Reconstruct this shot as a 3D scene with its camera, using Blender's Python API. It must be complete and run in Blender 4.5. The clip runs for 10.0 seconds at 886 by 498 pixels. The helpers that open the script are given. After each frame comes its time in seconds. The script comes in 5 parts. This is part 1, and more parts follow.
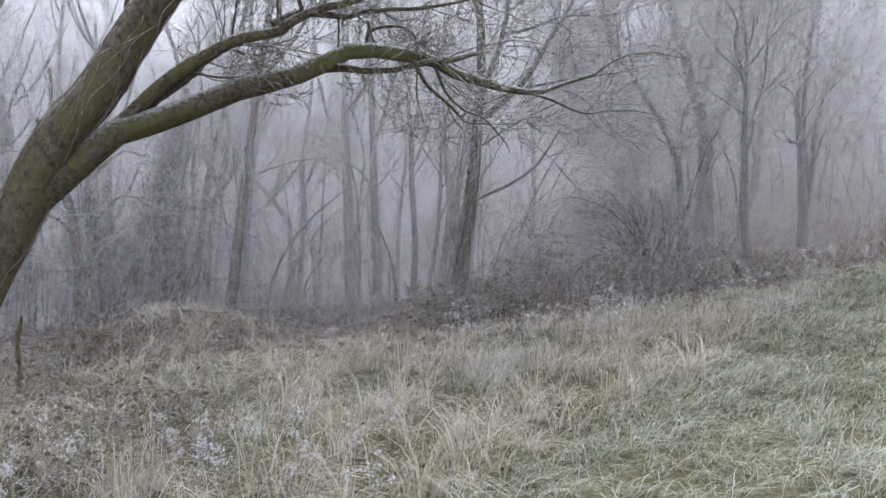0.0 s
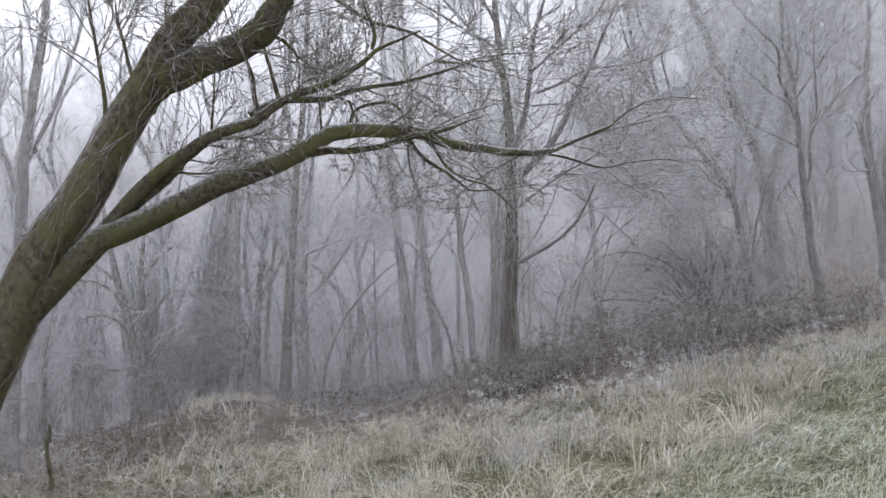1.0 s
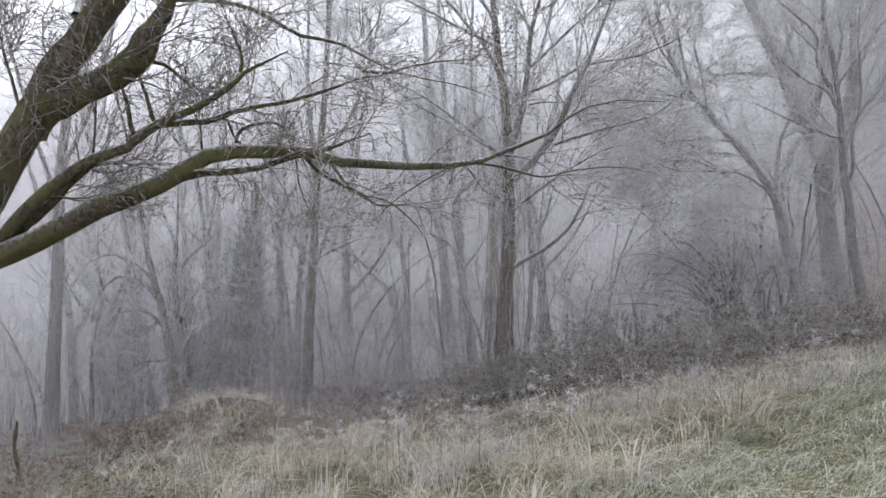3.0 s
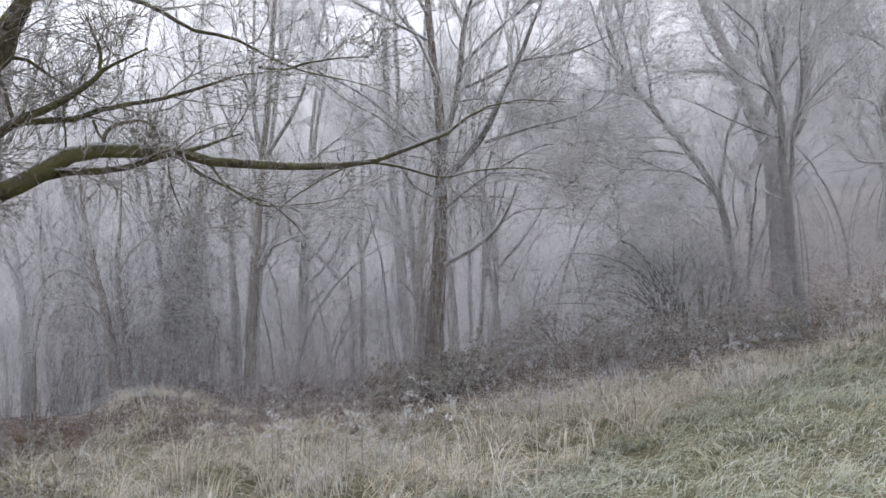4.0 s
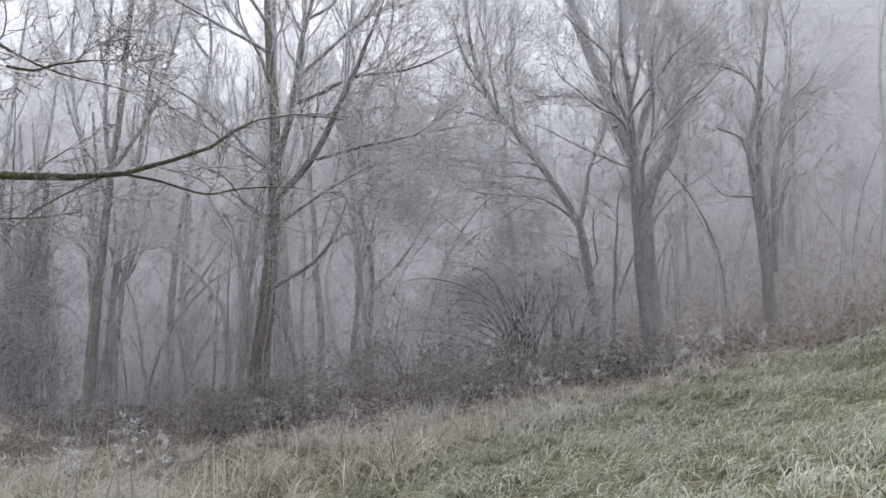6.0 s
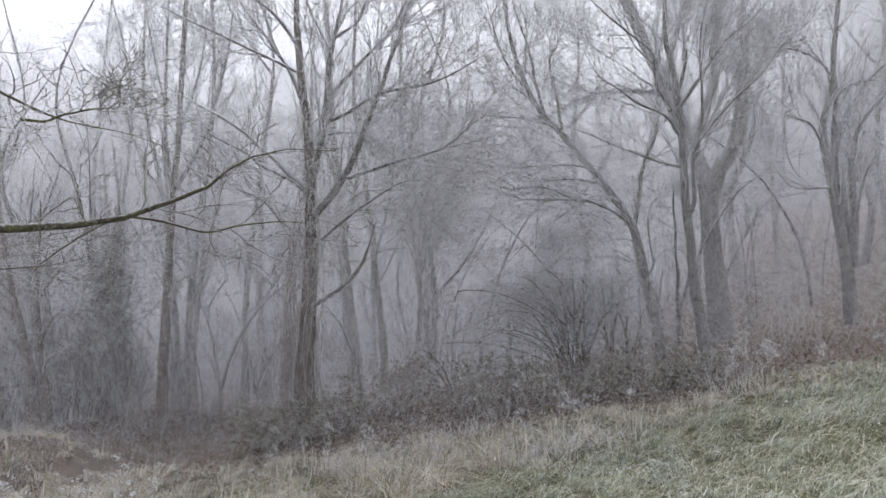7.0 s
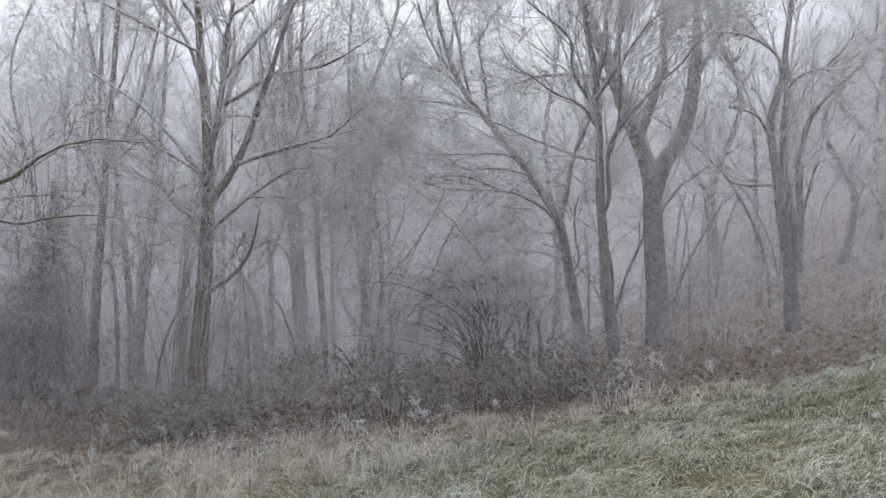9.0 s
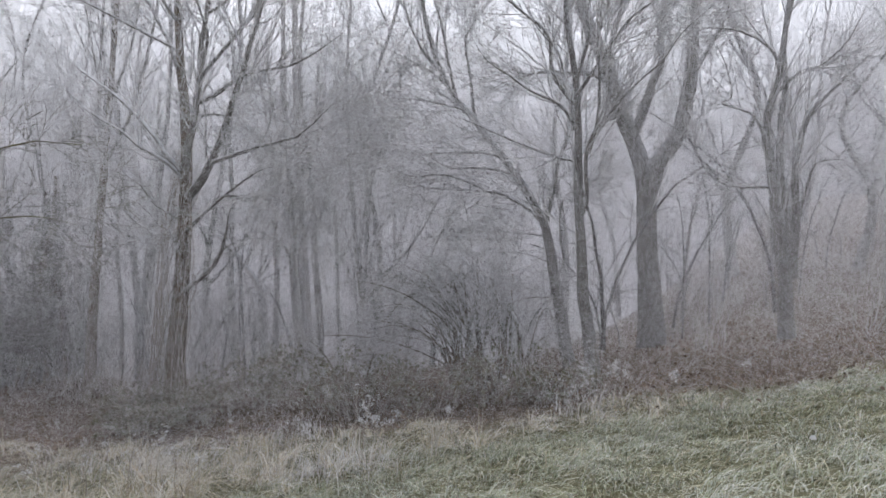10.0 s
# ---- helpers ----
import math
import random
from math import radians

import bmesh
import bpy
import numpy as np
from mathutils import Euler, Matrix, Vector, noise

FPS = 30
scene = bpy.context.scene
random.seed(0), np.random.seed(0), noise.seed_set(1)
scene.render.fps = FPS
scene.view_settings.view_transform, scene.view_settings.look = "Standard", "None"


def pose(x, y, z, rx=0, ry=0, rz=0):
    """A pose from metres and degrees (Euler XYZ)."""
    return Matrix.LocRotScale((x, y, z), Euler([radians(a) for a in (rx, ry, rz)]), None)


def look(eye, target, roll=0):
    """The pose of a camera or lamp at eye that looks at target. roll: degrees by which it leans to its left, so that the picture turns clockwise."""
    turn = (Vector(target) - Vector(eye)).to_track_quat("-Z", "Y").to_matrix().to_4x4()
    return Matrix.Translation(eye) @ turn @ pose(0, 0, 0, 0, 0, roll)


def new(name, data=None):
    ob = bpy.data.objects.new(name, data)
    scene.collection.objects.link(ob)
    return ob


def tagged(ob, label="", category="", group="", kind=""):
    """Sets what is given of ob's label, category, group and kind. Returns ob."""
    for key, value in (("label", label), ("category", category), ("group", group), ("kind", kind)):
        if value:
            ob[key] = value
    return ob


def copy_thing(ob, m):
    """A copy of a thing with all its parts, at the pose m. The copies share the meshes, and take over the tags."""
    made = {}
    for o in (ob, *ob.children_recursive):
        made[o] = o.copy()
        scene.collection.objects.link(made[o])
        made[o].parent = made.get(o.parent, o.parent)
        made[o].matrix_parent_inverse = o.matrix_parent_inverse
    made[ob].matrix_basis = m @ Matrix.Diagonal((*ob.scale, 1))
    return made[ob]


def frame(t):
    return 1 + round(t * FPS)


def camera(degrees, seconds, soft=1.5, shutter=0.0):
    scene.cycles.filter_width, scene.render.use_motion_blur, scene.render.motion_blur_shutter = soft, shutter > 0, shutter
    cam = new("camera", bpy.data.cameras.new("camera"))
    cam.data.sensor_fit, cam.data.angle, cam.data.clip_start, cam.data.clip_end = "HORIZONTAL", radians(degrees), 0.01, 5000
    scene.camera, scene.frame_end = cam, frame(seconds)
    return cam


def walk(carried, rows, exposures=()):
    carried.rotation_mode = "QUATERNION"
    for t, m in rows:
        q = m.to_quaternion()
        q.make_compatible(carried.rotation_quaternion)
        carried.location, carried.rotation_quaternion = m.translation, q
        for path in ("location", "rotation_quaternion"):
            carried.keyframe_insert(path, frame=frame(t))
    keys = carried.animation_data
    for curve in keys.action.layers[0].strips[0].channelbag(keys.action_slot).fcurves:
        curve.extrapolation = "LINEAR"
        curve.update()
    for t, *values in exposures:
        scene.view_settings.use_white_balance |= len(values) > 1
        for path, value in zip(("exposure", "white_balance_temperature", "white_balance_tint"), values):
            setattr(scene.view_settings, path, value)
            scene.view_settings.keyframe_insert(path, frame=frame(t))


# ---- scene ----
cam = camera(61.0, 10.0)
PATH = [
    (0, (-1.277, 0.122, 1.291), (-0.921, 2.087, 1.182), 3.3),
    (0.5, (-0.94, 0.272, 1.287), (-0.77, 2.264, 1.307), 1.0),
    (1, (-0.541, 0.366, 1.402), (-0.406, 2.361, 1.458), -1.8),
    (1.5, (-0.017, 0.453, 1.47), (0.011, 2.452, 1.515), -0.4),
    (2, (0.453, 0.506, 1.472), (0.461, 2.505, 1.506), 0.3),
    (2.2, (0.66, 0.499, 1.535), (0.615, 2.498, 1.567), -0.2),
    (3.3, (1.803, 0.53, 1.666), (1.604, 2.52, 1.681), -1.4),
    (3.5, (1.997, 0.636, 1.629), (1.828, 2.629, 1.64), -1.1),
    (4, (2.544, 0.755, 1.747), (2.356, 2.746, 1.744), -0.9),
    (4.5, (3.113, 0.841, 1.78), (2.892, 2.828, 1.825), -0.1),
    (5, (3.629, 0.933, 1.874), (3.367, 2.916, 1.903), -0.4),
    (5.5, (3.965, 1.288, 1.852), (3.824, 3.283, 1.869), 0.8),
    (6, (4.363, 1.408, 1.826), (4.288, 3.406, 1.872), 1.0),
    (6.2, (4.588, 1.431, 1.883), (4.433, 3.425, 1.941), -0.5),
    (7.3, (5.694, 1.84, 2.333), (5.295, 3.799, 2.305), -0.5),
    (7.5, (5.911, 1.917, 2.362), (5.482, 3.87, 2.319), -0.4),
    (8, (6.437, 2.124, 2.442), (5.932, 4.059, 2.417), -0.5),
    (8.5, (6.928, 2.425, 2.463), (6.481, 4.374, 2.421), -0.4),
    (9, (7.345, 2.632, 2.534), (6.873, 4.574, 2.468), 0.8),
    (9.5, (7.884, 2.828, 2.64), (7.37, 4.76, 2.587), 0.9),
    (10, (8.244, 3.034, 2.668), (7.662, 4.945, 2.58), 1.4),
]
walk(cam, [(t, look(eye, target, roll)) for t, eye, target, roll in PATH], [(0.0, 2.02, 5880, 10), (0.5, 2.06, 5880, 10), (1.0, 2.03, 6000, 10), (2.5, 1.99, 6080, 10), (4.5, 1.96, 6080, 10), (6.0, 1.9, 6080, 10), (10.0, 1.88, 6080, 10)])

# ---- light ----
world = bpy.data.worlds.new("overcast_sky")
scene.world = world
world.use_nodes = True
wn, wl = world.node_tree.nodes, world.node_tree.links
wn.clear()
sky = wn.new("ShaderNodeTexSky")
sky.sky_type = "NISHITA"
sky.sun_disc = False
sky.sun_elevation, sky.sun_rotation = radians(38), radians(20)
sky.air_density, sky.dust_density = 1.0, 4.0
grey = wn.new("ShaderNodeHueSaturation")
grey.inputs["Saturation"].default_value = 0.22
bg = wn.new("ShaderNodeBackground")
bg.inputs["Strength"].default_value = 0.12
wout = wn.new("ShaderNodeOutputWorld")
wl.new(sky.outputs[0], grey.inputs["Color"])
wl.new(grey.outputs[0], bg.inputs["Color"])
wl.new(bg.outputs[0], wout.inputs["Surface"])

sun = new("sun", bpy.data.lights.new("sun", "SUN"))
sun.data.energy, sun.data.angle, sun.data.color = 0.8, radians(40), (1.0, 0.97, 0.95)
sun.matrix_world = look((8, 22, 26), (0, 0, 0))

rng = np.random.default_rng(7)


# ---- ground form ----
def ground_z(x, y):
    """Height of the slope: it climbs to the right and falls towards the wood."""
    x, y = np.asarray(x, float), np.asarray(y, float)
    xc, yc = np.clip(x, -11, 15), np.clip(y, -4, 14)
    z = -0.05 + 0.142 * xc - 0.1155 * yc + 0.0044 * xc * xc - 0.0015 * xc * yc + 0.0044 * yc * yc
    left = 1 / (1 + np.exp((x - 5.0 - 0.12 * (y - 15)) / 1.6))
    z = z - 0.28 * left * np.clip(y - 16.2, 0, 26) + (1 - left) * (0.02 * np.clip(y - 14.5, 0, 2.6) + 0.12 * np.clip(y - 19.0, 0, 16)) - 0.05 * np.clip(-11 - x, 0, 20) + 0.10 * np.clip(x - 15, 0, 25)
    z = z + 0.09 + 0.24 * np.exp(-(((x - 1.7) / 1.9) ** 2 + ((y - 12.9) / 1.3) ** 2)) + 0.2 * np.exp(-(((x + 4.0) / 2.6) ** 2 + ((y - 15.2) / 1.4) ** 2))
    z = z + 0.68 * np.exp(-(((x + 3.2) / 1.45) ** 2 + ((y - 11.8) / 0.75) ** 2))
    z = z - 0.3 * np.exp(-(((x + 4.15) / 0.6) ** 2 + ((y - 11.3) / 0.35) ** 2))
    z = z - 0.34 * np.exp(-(((x + 1.1) / 1.5) ** 2 + ((y - 13.1) / 1.3) ** 2))
    z = z - 0.32 * np.exp(-(((x - 0.4) / 1.9) ** 2 + ((y - 15.4) / 1.5) ** 2))
    z = z - 0.26 * np.exp(-(((x + 1.9) / 1.6) ** 2 + ((y - 15.0) / 1.3) ** 2))
    z = z - 0.45 / (1 + np.exp((x + 5.7) / 0.35)) / (1 + np.exp((11.6 - y) / 0.4))
    z = z + 0.05 * np.sin(1.9 * x + 0.7 * y) * np.sin(1.3 * y - 0.6 * x) + 0.025 * np.sin(4.1 * x + 1.0) * np.sin(3.7 * y)
    return z


def lawn_edge(x):
    """The y at which the mown grass gives way to rough growth."""
    return np.where(x < 6, 4.9 + 0.88 * x, 10.18 + 0.52 * (x - 6))


def rough_edge(x):
    """The y at which the rough grass gives way to brown litter."""
    return np.interp(x, [-8, -4.6, -3.6, -2.0, -0.8, 0.5, 9], [10.3, 10.3, 12.3, 12.2, 11.5, 11.0, 12.1])


# ---- materials ----
def material(name, rough=0.85):
    m = bpy.data.materials.new(name)
    m.use_nodes = True
    t = m.node_tree
    b = t.nodes["Principled BSDF"]
    b.inputs["Roughness"].default_value = rough
    b.inputs["Specular IOR Level"].default_value = 0.25
    return m, t, b


def node(t, kind, **sets):
    n = t.nodes.new(kind)
    for k, v in sets.items():
        n.inputs[k].default_value = v
    return n


def noise_at(t, scale, detail=4, stretch=(1, 1, 1), rough=0.6):
    c = t.nodes.new("ShaderNodeTexCoord")
    mp = t.nodes.new("ShaderNodeMapping")
    mp.inputs["Scale"].default_value = stretch
    n = node(t, "ShaderNodeTexNoise", Scale=scale, Detail=detail, Roughness=rough)
    t.links.new(c.outputs["Object"], mp.inputs["Vector"])
    t.links.new(mp.outputs[0], n.inputs["Vector"])
    return n.outputs["Fac"]


def ramp(t, fac, stops):
    r = t.nodes.new("ShaderNodeValToRGB")
    e = r.color_ramp.elements
    while len(e) < len(stops):
        e.new(0.5)
    for el, (p, c) in zip(e, stops):
        el.position, el.color = p, (*c, 1) if len(c) == 3 else c
    t.links.new(fac, r.inputs["Fac"])
    return r.outputs["Color"]


def step(t, fac, a, b):
    n = t.nodes.new("ShaderNodeMapRange")
    n.interpolation_type = "SMOOTHSTEP"
    n.inputs["From Min"].default_value, n.inputs["From Max"].default_value = a, b
    t.links.new(fac, n.inputs["Value"])
    return n.outputs["Result"]


def mix(t, fac, a, b):
    n = t.nodes.new("ShaderNodeMix")
    n.data_type = "RGBA"
    for s, v in ((n.inputs["Factor"], fac), (n.inputs["A"], a), (n.inputs["B"], b)):
        if isinstance(v, (int, float)):
            s.default_value = v
        elif isinstance(v, tuple):
            s.default_value = (*v, 1)
        else:
            t.links.new(v, s)
    return n.outputs["Result"]


def calc(t, op, a, b):
    n = t.nodes.new("ShaderNodeMath")
    n.operation = op
    n.use_clamp = True
    for s, v in zip(n.inputs, (a, b)):
        if isinstance(v, (int, float)):
            s.default_value = v
        else:
            t.links.new(v, s)
    return n.outputs[0]


def upward(t):
    g = t.nodes.new("ShaderNodeNewGeometry")
    s = t.nodes.new("ShaderNodeSeparateXYZ")
    t.links.new(g.outputs["Normal"], s.inputs[0])
    return s.outputs["Z"]


def island(t):
    return t.nodes.new("ShaderNodeNewGeometry").outputs["Random Per Island"]


def bump(t, b, height, strength, distance):
    n = node(t, "ShaderNodeBump", Strength=strength, Distance=distance)
    t.links.new(height, n.inputs["Height"])
    t.links.new(n.outputs[0], b.inputs["Normal"])


FROST = (0.72, 0.73, 0.76)


def bark(name, dark, light, moss, moss_from, rime, ridge=(9, 9, 2.2)):
    """Furrowed bark with moss patches and hoar frost caught on the upper sides."""
    m, t, b = material(name, 0.9)
    f1 = noise_at(t, 5, 6, ridge, 0.7)
    f2 = noise_at(t, 4.5, 4)
    col = ramp(t, f1, [(0.3, dark), (0.7, light)])
    flake = noise_at(t, 17, 5, (1.3, 1.3, 0.8), 0.75)
    col = mix(t, calc(t, "MULTIPLY", step(t, flake, 0.54, 0.36), 0.6), col, tuple(0.45 * c for c in dark))
    col = mix(t, calc(t, "MULTIPLY", step(t, calc(t, "ADD", f2, calc(t, "MULTIPLY", flake, 0.25)), moss_from + 0.12, moss_from + 0.3), 0.85), col, moss)
    fr = calc(t, "ADD", calc(t, "MULTIPLY", step(t, upward(t), -0.3, 1.0), 0.6), calc(t, "MULTIPLY", noise_at(t, 30, 3), 0.7))
    col = mix(t, calc(t, "MULTIPLY", step(t, fr, 0.75 - rime, 1.15 - 0.6 * rime), 0.9), col, FROST)
    t.links.new(col, b.inputs["Base Color"])
    bump(t, b, calc(t, "ADD", f1, calc(t, "MULTIPLY", flake, 0.6)), 1.0, 0.06)
    return m


def speckled(name, colours, rough=0.8, rime=0.3, translucent=0.0, grain=40, frost=FROST):
    """Thin growth: a colour for each blade or leaf, with frost crystals over it."""
    m, t, b = material(name, rough)
    r = ramp(t, island(t), [(i / max(1, len(colours) - 1), c) for i, c in enumerate(colours)])
    n = noise_at(t, grain, 3)
    n2 = noise_at(t, 1.1, 2)
    fr = calc(t, "ADD", calc(t, "MULTIPLY", n, 0.95), calc(t, "MULTIPLY", n2, 0.3))
    col = mix(t, calc(t, "MULTIPLY", step(t, fr, 0.95 - rime, 1.1 - 0.4 * rime), 0.85), r, frost)
    t.links.new(col, b.inputs["Base Color"])
    if translucent:
        tr = t.nodes.new("ShaderNodeBsdfTranslucent")
        mx = t.nodes.new("ShaderNodeMixShader")
        mx.inputs[0].default_value = translucent
        t.links.new(col, tr.inputs["Color"])
        t.links.new(b.outputs[0], mx.inputs[1])
        t.links.new(tr.outputs[0], mx.inputs[2])
        t.links.new(mx.outputs[0], t.nodes["Material Output"].inputs["Surface"])
    return m


BARK_LEAN = bark("mossy_bark", (0.085, 0.068, 0.05), (0.29, 0.24, 0.18), (0.17, 0.165, 0.075), 0.46, 0.08, (4, 4, 2.6))
BARK_BOUGH = bark("bough_bark", (0.09, 0.076, 0.058), (0.28, 0.245, 0.19), (0.19, 0.185, 0.08), 0.44, 0.08, (5, 5, 5))
BARK_MAIN = bark("ivy_trunk_bark", (0.085, 0.066, 0.05), (0.26, 0.21, 0.16), (0.16, 0.15, 0.07), 0.58, 0.02)
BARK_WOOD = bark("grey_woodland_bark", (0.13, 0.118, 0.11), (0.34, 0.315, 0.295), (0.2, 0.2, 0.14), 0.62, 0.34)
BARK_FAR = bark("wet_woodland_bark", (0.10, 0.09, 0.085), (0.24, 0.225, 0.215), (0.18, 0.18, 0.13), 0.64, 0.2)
TWIG_DARK = speckled("dark_twigs", [(0.13, 0.115, 0.1), (0.3, 0.275, 0.25)], rime=0.4, grain=25)
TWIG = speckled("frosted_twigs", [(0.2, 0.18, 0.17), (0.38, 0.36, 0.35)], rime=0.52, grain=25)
TWIG_RIME = speckled("rimed_bush_twigs", [(0.24, 0.22, 0.21), (0.42, 0.4, 0.4)], rime=0.6, grain=25, frost=(0.68, 0.67, 0.67))
TWIG_DUSK = speckled("climber_stems", [(0.08, 0.072, 0.068), (0.24, 0.225, 0.22)], rime=0.3, grain=25)
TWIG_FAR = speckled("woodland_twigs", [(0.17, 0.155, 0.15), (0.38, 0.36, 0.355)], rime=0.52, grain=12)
CANE = speckled("bramble_canes", [(0.14, 0.11, 0.095), (0.32, 0.27, 0.235)], rime=0.38, grain=25)
LEAF = speckled("bramble_leaves", [(0.08, 0.085, 0.05), (0.19, 0.19, 0.12), (0.23, 0.19, 0.14), (0.13, 0.135, 0.08), (0.28, 0.26, 0.22)], rime=0.3, translucent=0.2)
STRAW = speckled("straw_grass", [(0.16, 0.125, 0.09), (0.52, 0.425, 0.3), (0.22, 0.22, 0.11), (0.64, 0.58, 0.5), (0.42, 0.36, 0.23), (0.7, 0.67, 0.63), (0.3, 0.27, 0.15), (0.58, 0.5, 0.38), (0.46, 0.4, 0.3)], rime=0.42, translucent=0.25, frost=(0.69, 0.675, 0.675))
FROST_STRAW = speckled("frosted_grass_stems", [(0.36, 0.32, 0.28), (0.62, 0.59, 0.57), (0.48, 0.44, 0.4)], rime=0.56, translucent=0.2, frost=(0.74, 0.73, 0.75))
LAWN = speckled("frosted_lawn", [(0.07, 0.08, 0.035), (0.3, 0.31, 0.19), (0.15, 0.17, 0.08), (0.44, 0.4, 0.28), (0.21, 0.23, 0.12), (0.6, 0.59, 0.54), (0.32, 0.27, 0.17), (0.27, 0.29, 0.18), (0.4, 0.33, 0.22)], rime=0.45, translucent=0.25, frost=(0.61, 0.63, 0.61))
WEED = speckled("frosted_weeds", [(0.18, 0.135, 0.1), (0.33, 0.27, 0.22)], rime=0.44)
RIME_LEAF = speckled("frosted_ivy_leaves", [(0.2, 0.22, 0.16), (0.36, 0.38, 0.33)], rime=0.55, translucent=0.2)
RIME_HEAD = speckled("frosted_seed_heads", [(0.44, 0.41, 0.39), (0.66, 0.65, 0.65)], rime=0.54, translucent=0.2)
RUST = speckled("earth_brown_canes", [(0.085, 0.055, 0.04), (0.21, 0.14, 0.1), (0.14, 0.095, 0.07)], rime=0.16)
LITTER = speckled("leaf_litter", [(0.075, 0.052, 0.038), (0.15, 0.108, 0.08), (0.24, 0.18, 0.135), (0.11, 0.075, 0.05)], rime=0.16)


def make_ground_material():
    m, t, b = material("meadow_and_woodland_soil", 0.95)
    c = t.nodes.new("ShaderNodeTexCoord")
    sep = t.nodes.new("ShaderNodeSeparateXYZ")
    t.links.new(c.outputs["Object"], sep.inputs[0])
    fine = noise_at(t, 14, 6)
    wide = noise_at(t, 0.9, 4)
    grass = ramp(t, fine, [(0.3, (0.045, 0.045, 0.022)), (0.55, (0.12, 0.11, 0.06)), (0.78, (0.3, 0.29, 0.24))])
    soil = ramp(t, fine, [(0.3, (0.045, 0.034, 0.026)), (0.6, (0.13, 0.098, 0.074)), (0.8, (0.27, 0.235, 0.205))])
    y = calc(t, "SUBTRACT", calc(t, "DIVIDE", sep.outputs["Y"], 40), calc(t, "MULTIPLY", calc(t, "ADD", calc(t, "DIVIDE", sep.outputs["X"], 40), 0.2), 0.22))
    y = calc(t, "ADD", y, calc(t, "MULTIPLY", wide, 0.06))
    t.links.new(mix(t, step(t, y, 0.225, 0.262), grass, soil), b.inputs["Base Color"])
    bump(t, b, fine, 0.8, 0.05)
    return m


# ---- mesh makers ----
class Buf:
    """Gathers tubes and strips into one mesh."""

    def __init__(self):
        self.v, self.q, self.n = [], [], 0

    def add(self, v, q):
        self.v.append(v.reshape(-1, 3))
        self.q.append(q.reshape(-1, 4) + self.n)
        self.n += v.size // 3

    def tubes(self, p, r, k, rough=0.0):
        """p (m, n, 3) centre lines, r (m, n) radii, k sides."""
        m, n, _ = p.shape
        tan = np.gradient(p, axis=1)
        tan /= np.linalg.norm(tan, axis=2, keepdims=True) + 1e-9
        main = p[:, -1] - p[:, 0]
        ref = np.where((np.abs(main[:, 2]) > 0.75 * np.linalg.norm(main, axis=1))[:, None], (1.0, 0.1, 0), (0.0, 0.1, 1.0))
        a = np.cross(tan, ref[:, None, :])
        a /= np.linalg.norm(a, axis=2, keepdims=True) + 1e-9
        b = np.cross(tan, a)
        ang = np.arange(k) / k * 2 * math.pi
        rr = np.repeat(r[:, :, None], k, axis=2)
        if rough:
            s = np.arange(n)[None, :, None]
            rr = rr * (1 + rough * (np.sin(3 * ang + 0.35 * s) + 0.7 * np.sin(5 * ang - 0.5 * s + 1) + 0.6 * rng.standard_normal(rr.shape)))
        v = p[:, :, None] + rr[..., None] * (np.cos(ang)[:, None] * a[:, :, None] + np.sin(ang)[:, None] * b[:, :, None])
        i = np.arange(m)[:, None, None] * n * k + np.arange(n - 1)[None, :, None] * k
        j = np.arange(k)[None, None, :]
        j2 = (j + 1) % k
        self.add(v, np.stack([i + j, i + j2, i + k + j2, i + k + j], -1))

    def strips(self, p, w, side):
        """p (m, n, 3) spines, w (m, n) half widths, side (m, 3) across."""
        m, n, _ = p.shape
        off = w[..., None] * side[:, None, :]
        v = np.stack([p - off, p + off], 2)
        i = np.arange(m)[:, None] * n * 2 + np.arange(n - 1)[None, :] * 2
        self.add(v, np.stack([i, i + 1, i + 3, i + 2], -1))

    def mesh(self, name, mat, at=(0, 0, 0), smooth=True):
        v = np.concatenate(self.v) - np.asarray(at, float)
        q = np.concatenate(self.q)
        me = bpy.data.meshes.new(name)
        me.vertices.add(len(v))
        me.vertices.foreach_set("co", v.astype(np.float32).ravel())
        me.loops.add(q.size)
        me.loops.foreach_set("vertex_index", q.astype(np.int32).ravel())
        me.polygons.add(len(q))
        me.polygons.foreach_set("loop_start", np.arange(0, q.size, 4, dtype=np.int32))
        if smooth:
            me.polygons.foreach_set("use_smooth", np.ones(len(q), bool))
        me.materials.append(mat)
        me.update(calc_edges=True)
        return me


def empty_at(name, at):
    ob = new(name)
    ob.empty_display_size = 0.3
    ob.location = at
    return ob


def part(name, buf, mat, parent, label="", kind=""):
    base = parent.parent if parent.parent else parent
    ob = new(name, buf.mesh(name, mat, base.location))
    ob.parent = parent
    return tagged(ob, label=label, kind=kind)


def curve(points, n):
    """Catmull-Rom line through the points, at n even steps."""
    p = np.array(points, float)
    p = np.vstack([2 * p[0] - p[1], p, 2 * p[-1] - p[-2]])
    out = []
    for u in np.linspace(0, len(p) - 3 - 1e-6, n):
        i = int(u)
        f = u - i
        a, b, c, d = p[i:i + 4]
        out.append(0.5 * (2 * b + (c - a) * f + (2 * a - 5 * b + 4 * c - d) * f * f + (3 * b - a - 3 * c + d) * f ** 3))
    return np.array(out)


STEPS, TAPER = 26, 1.15


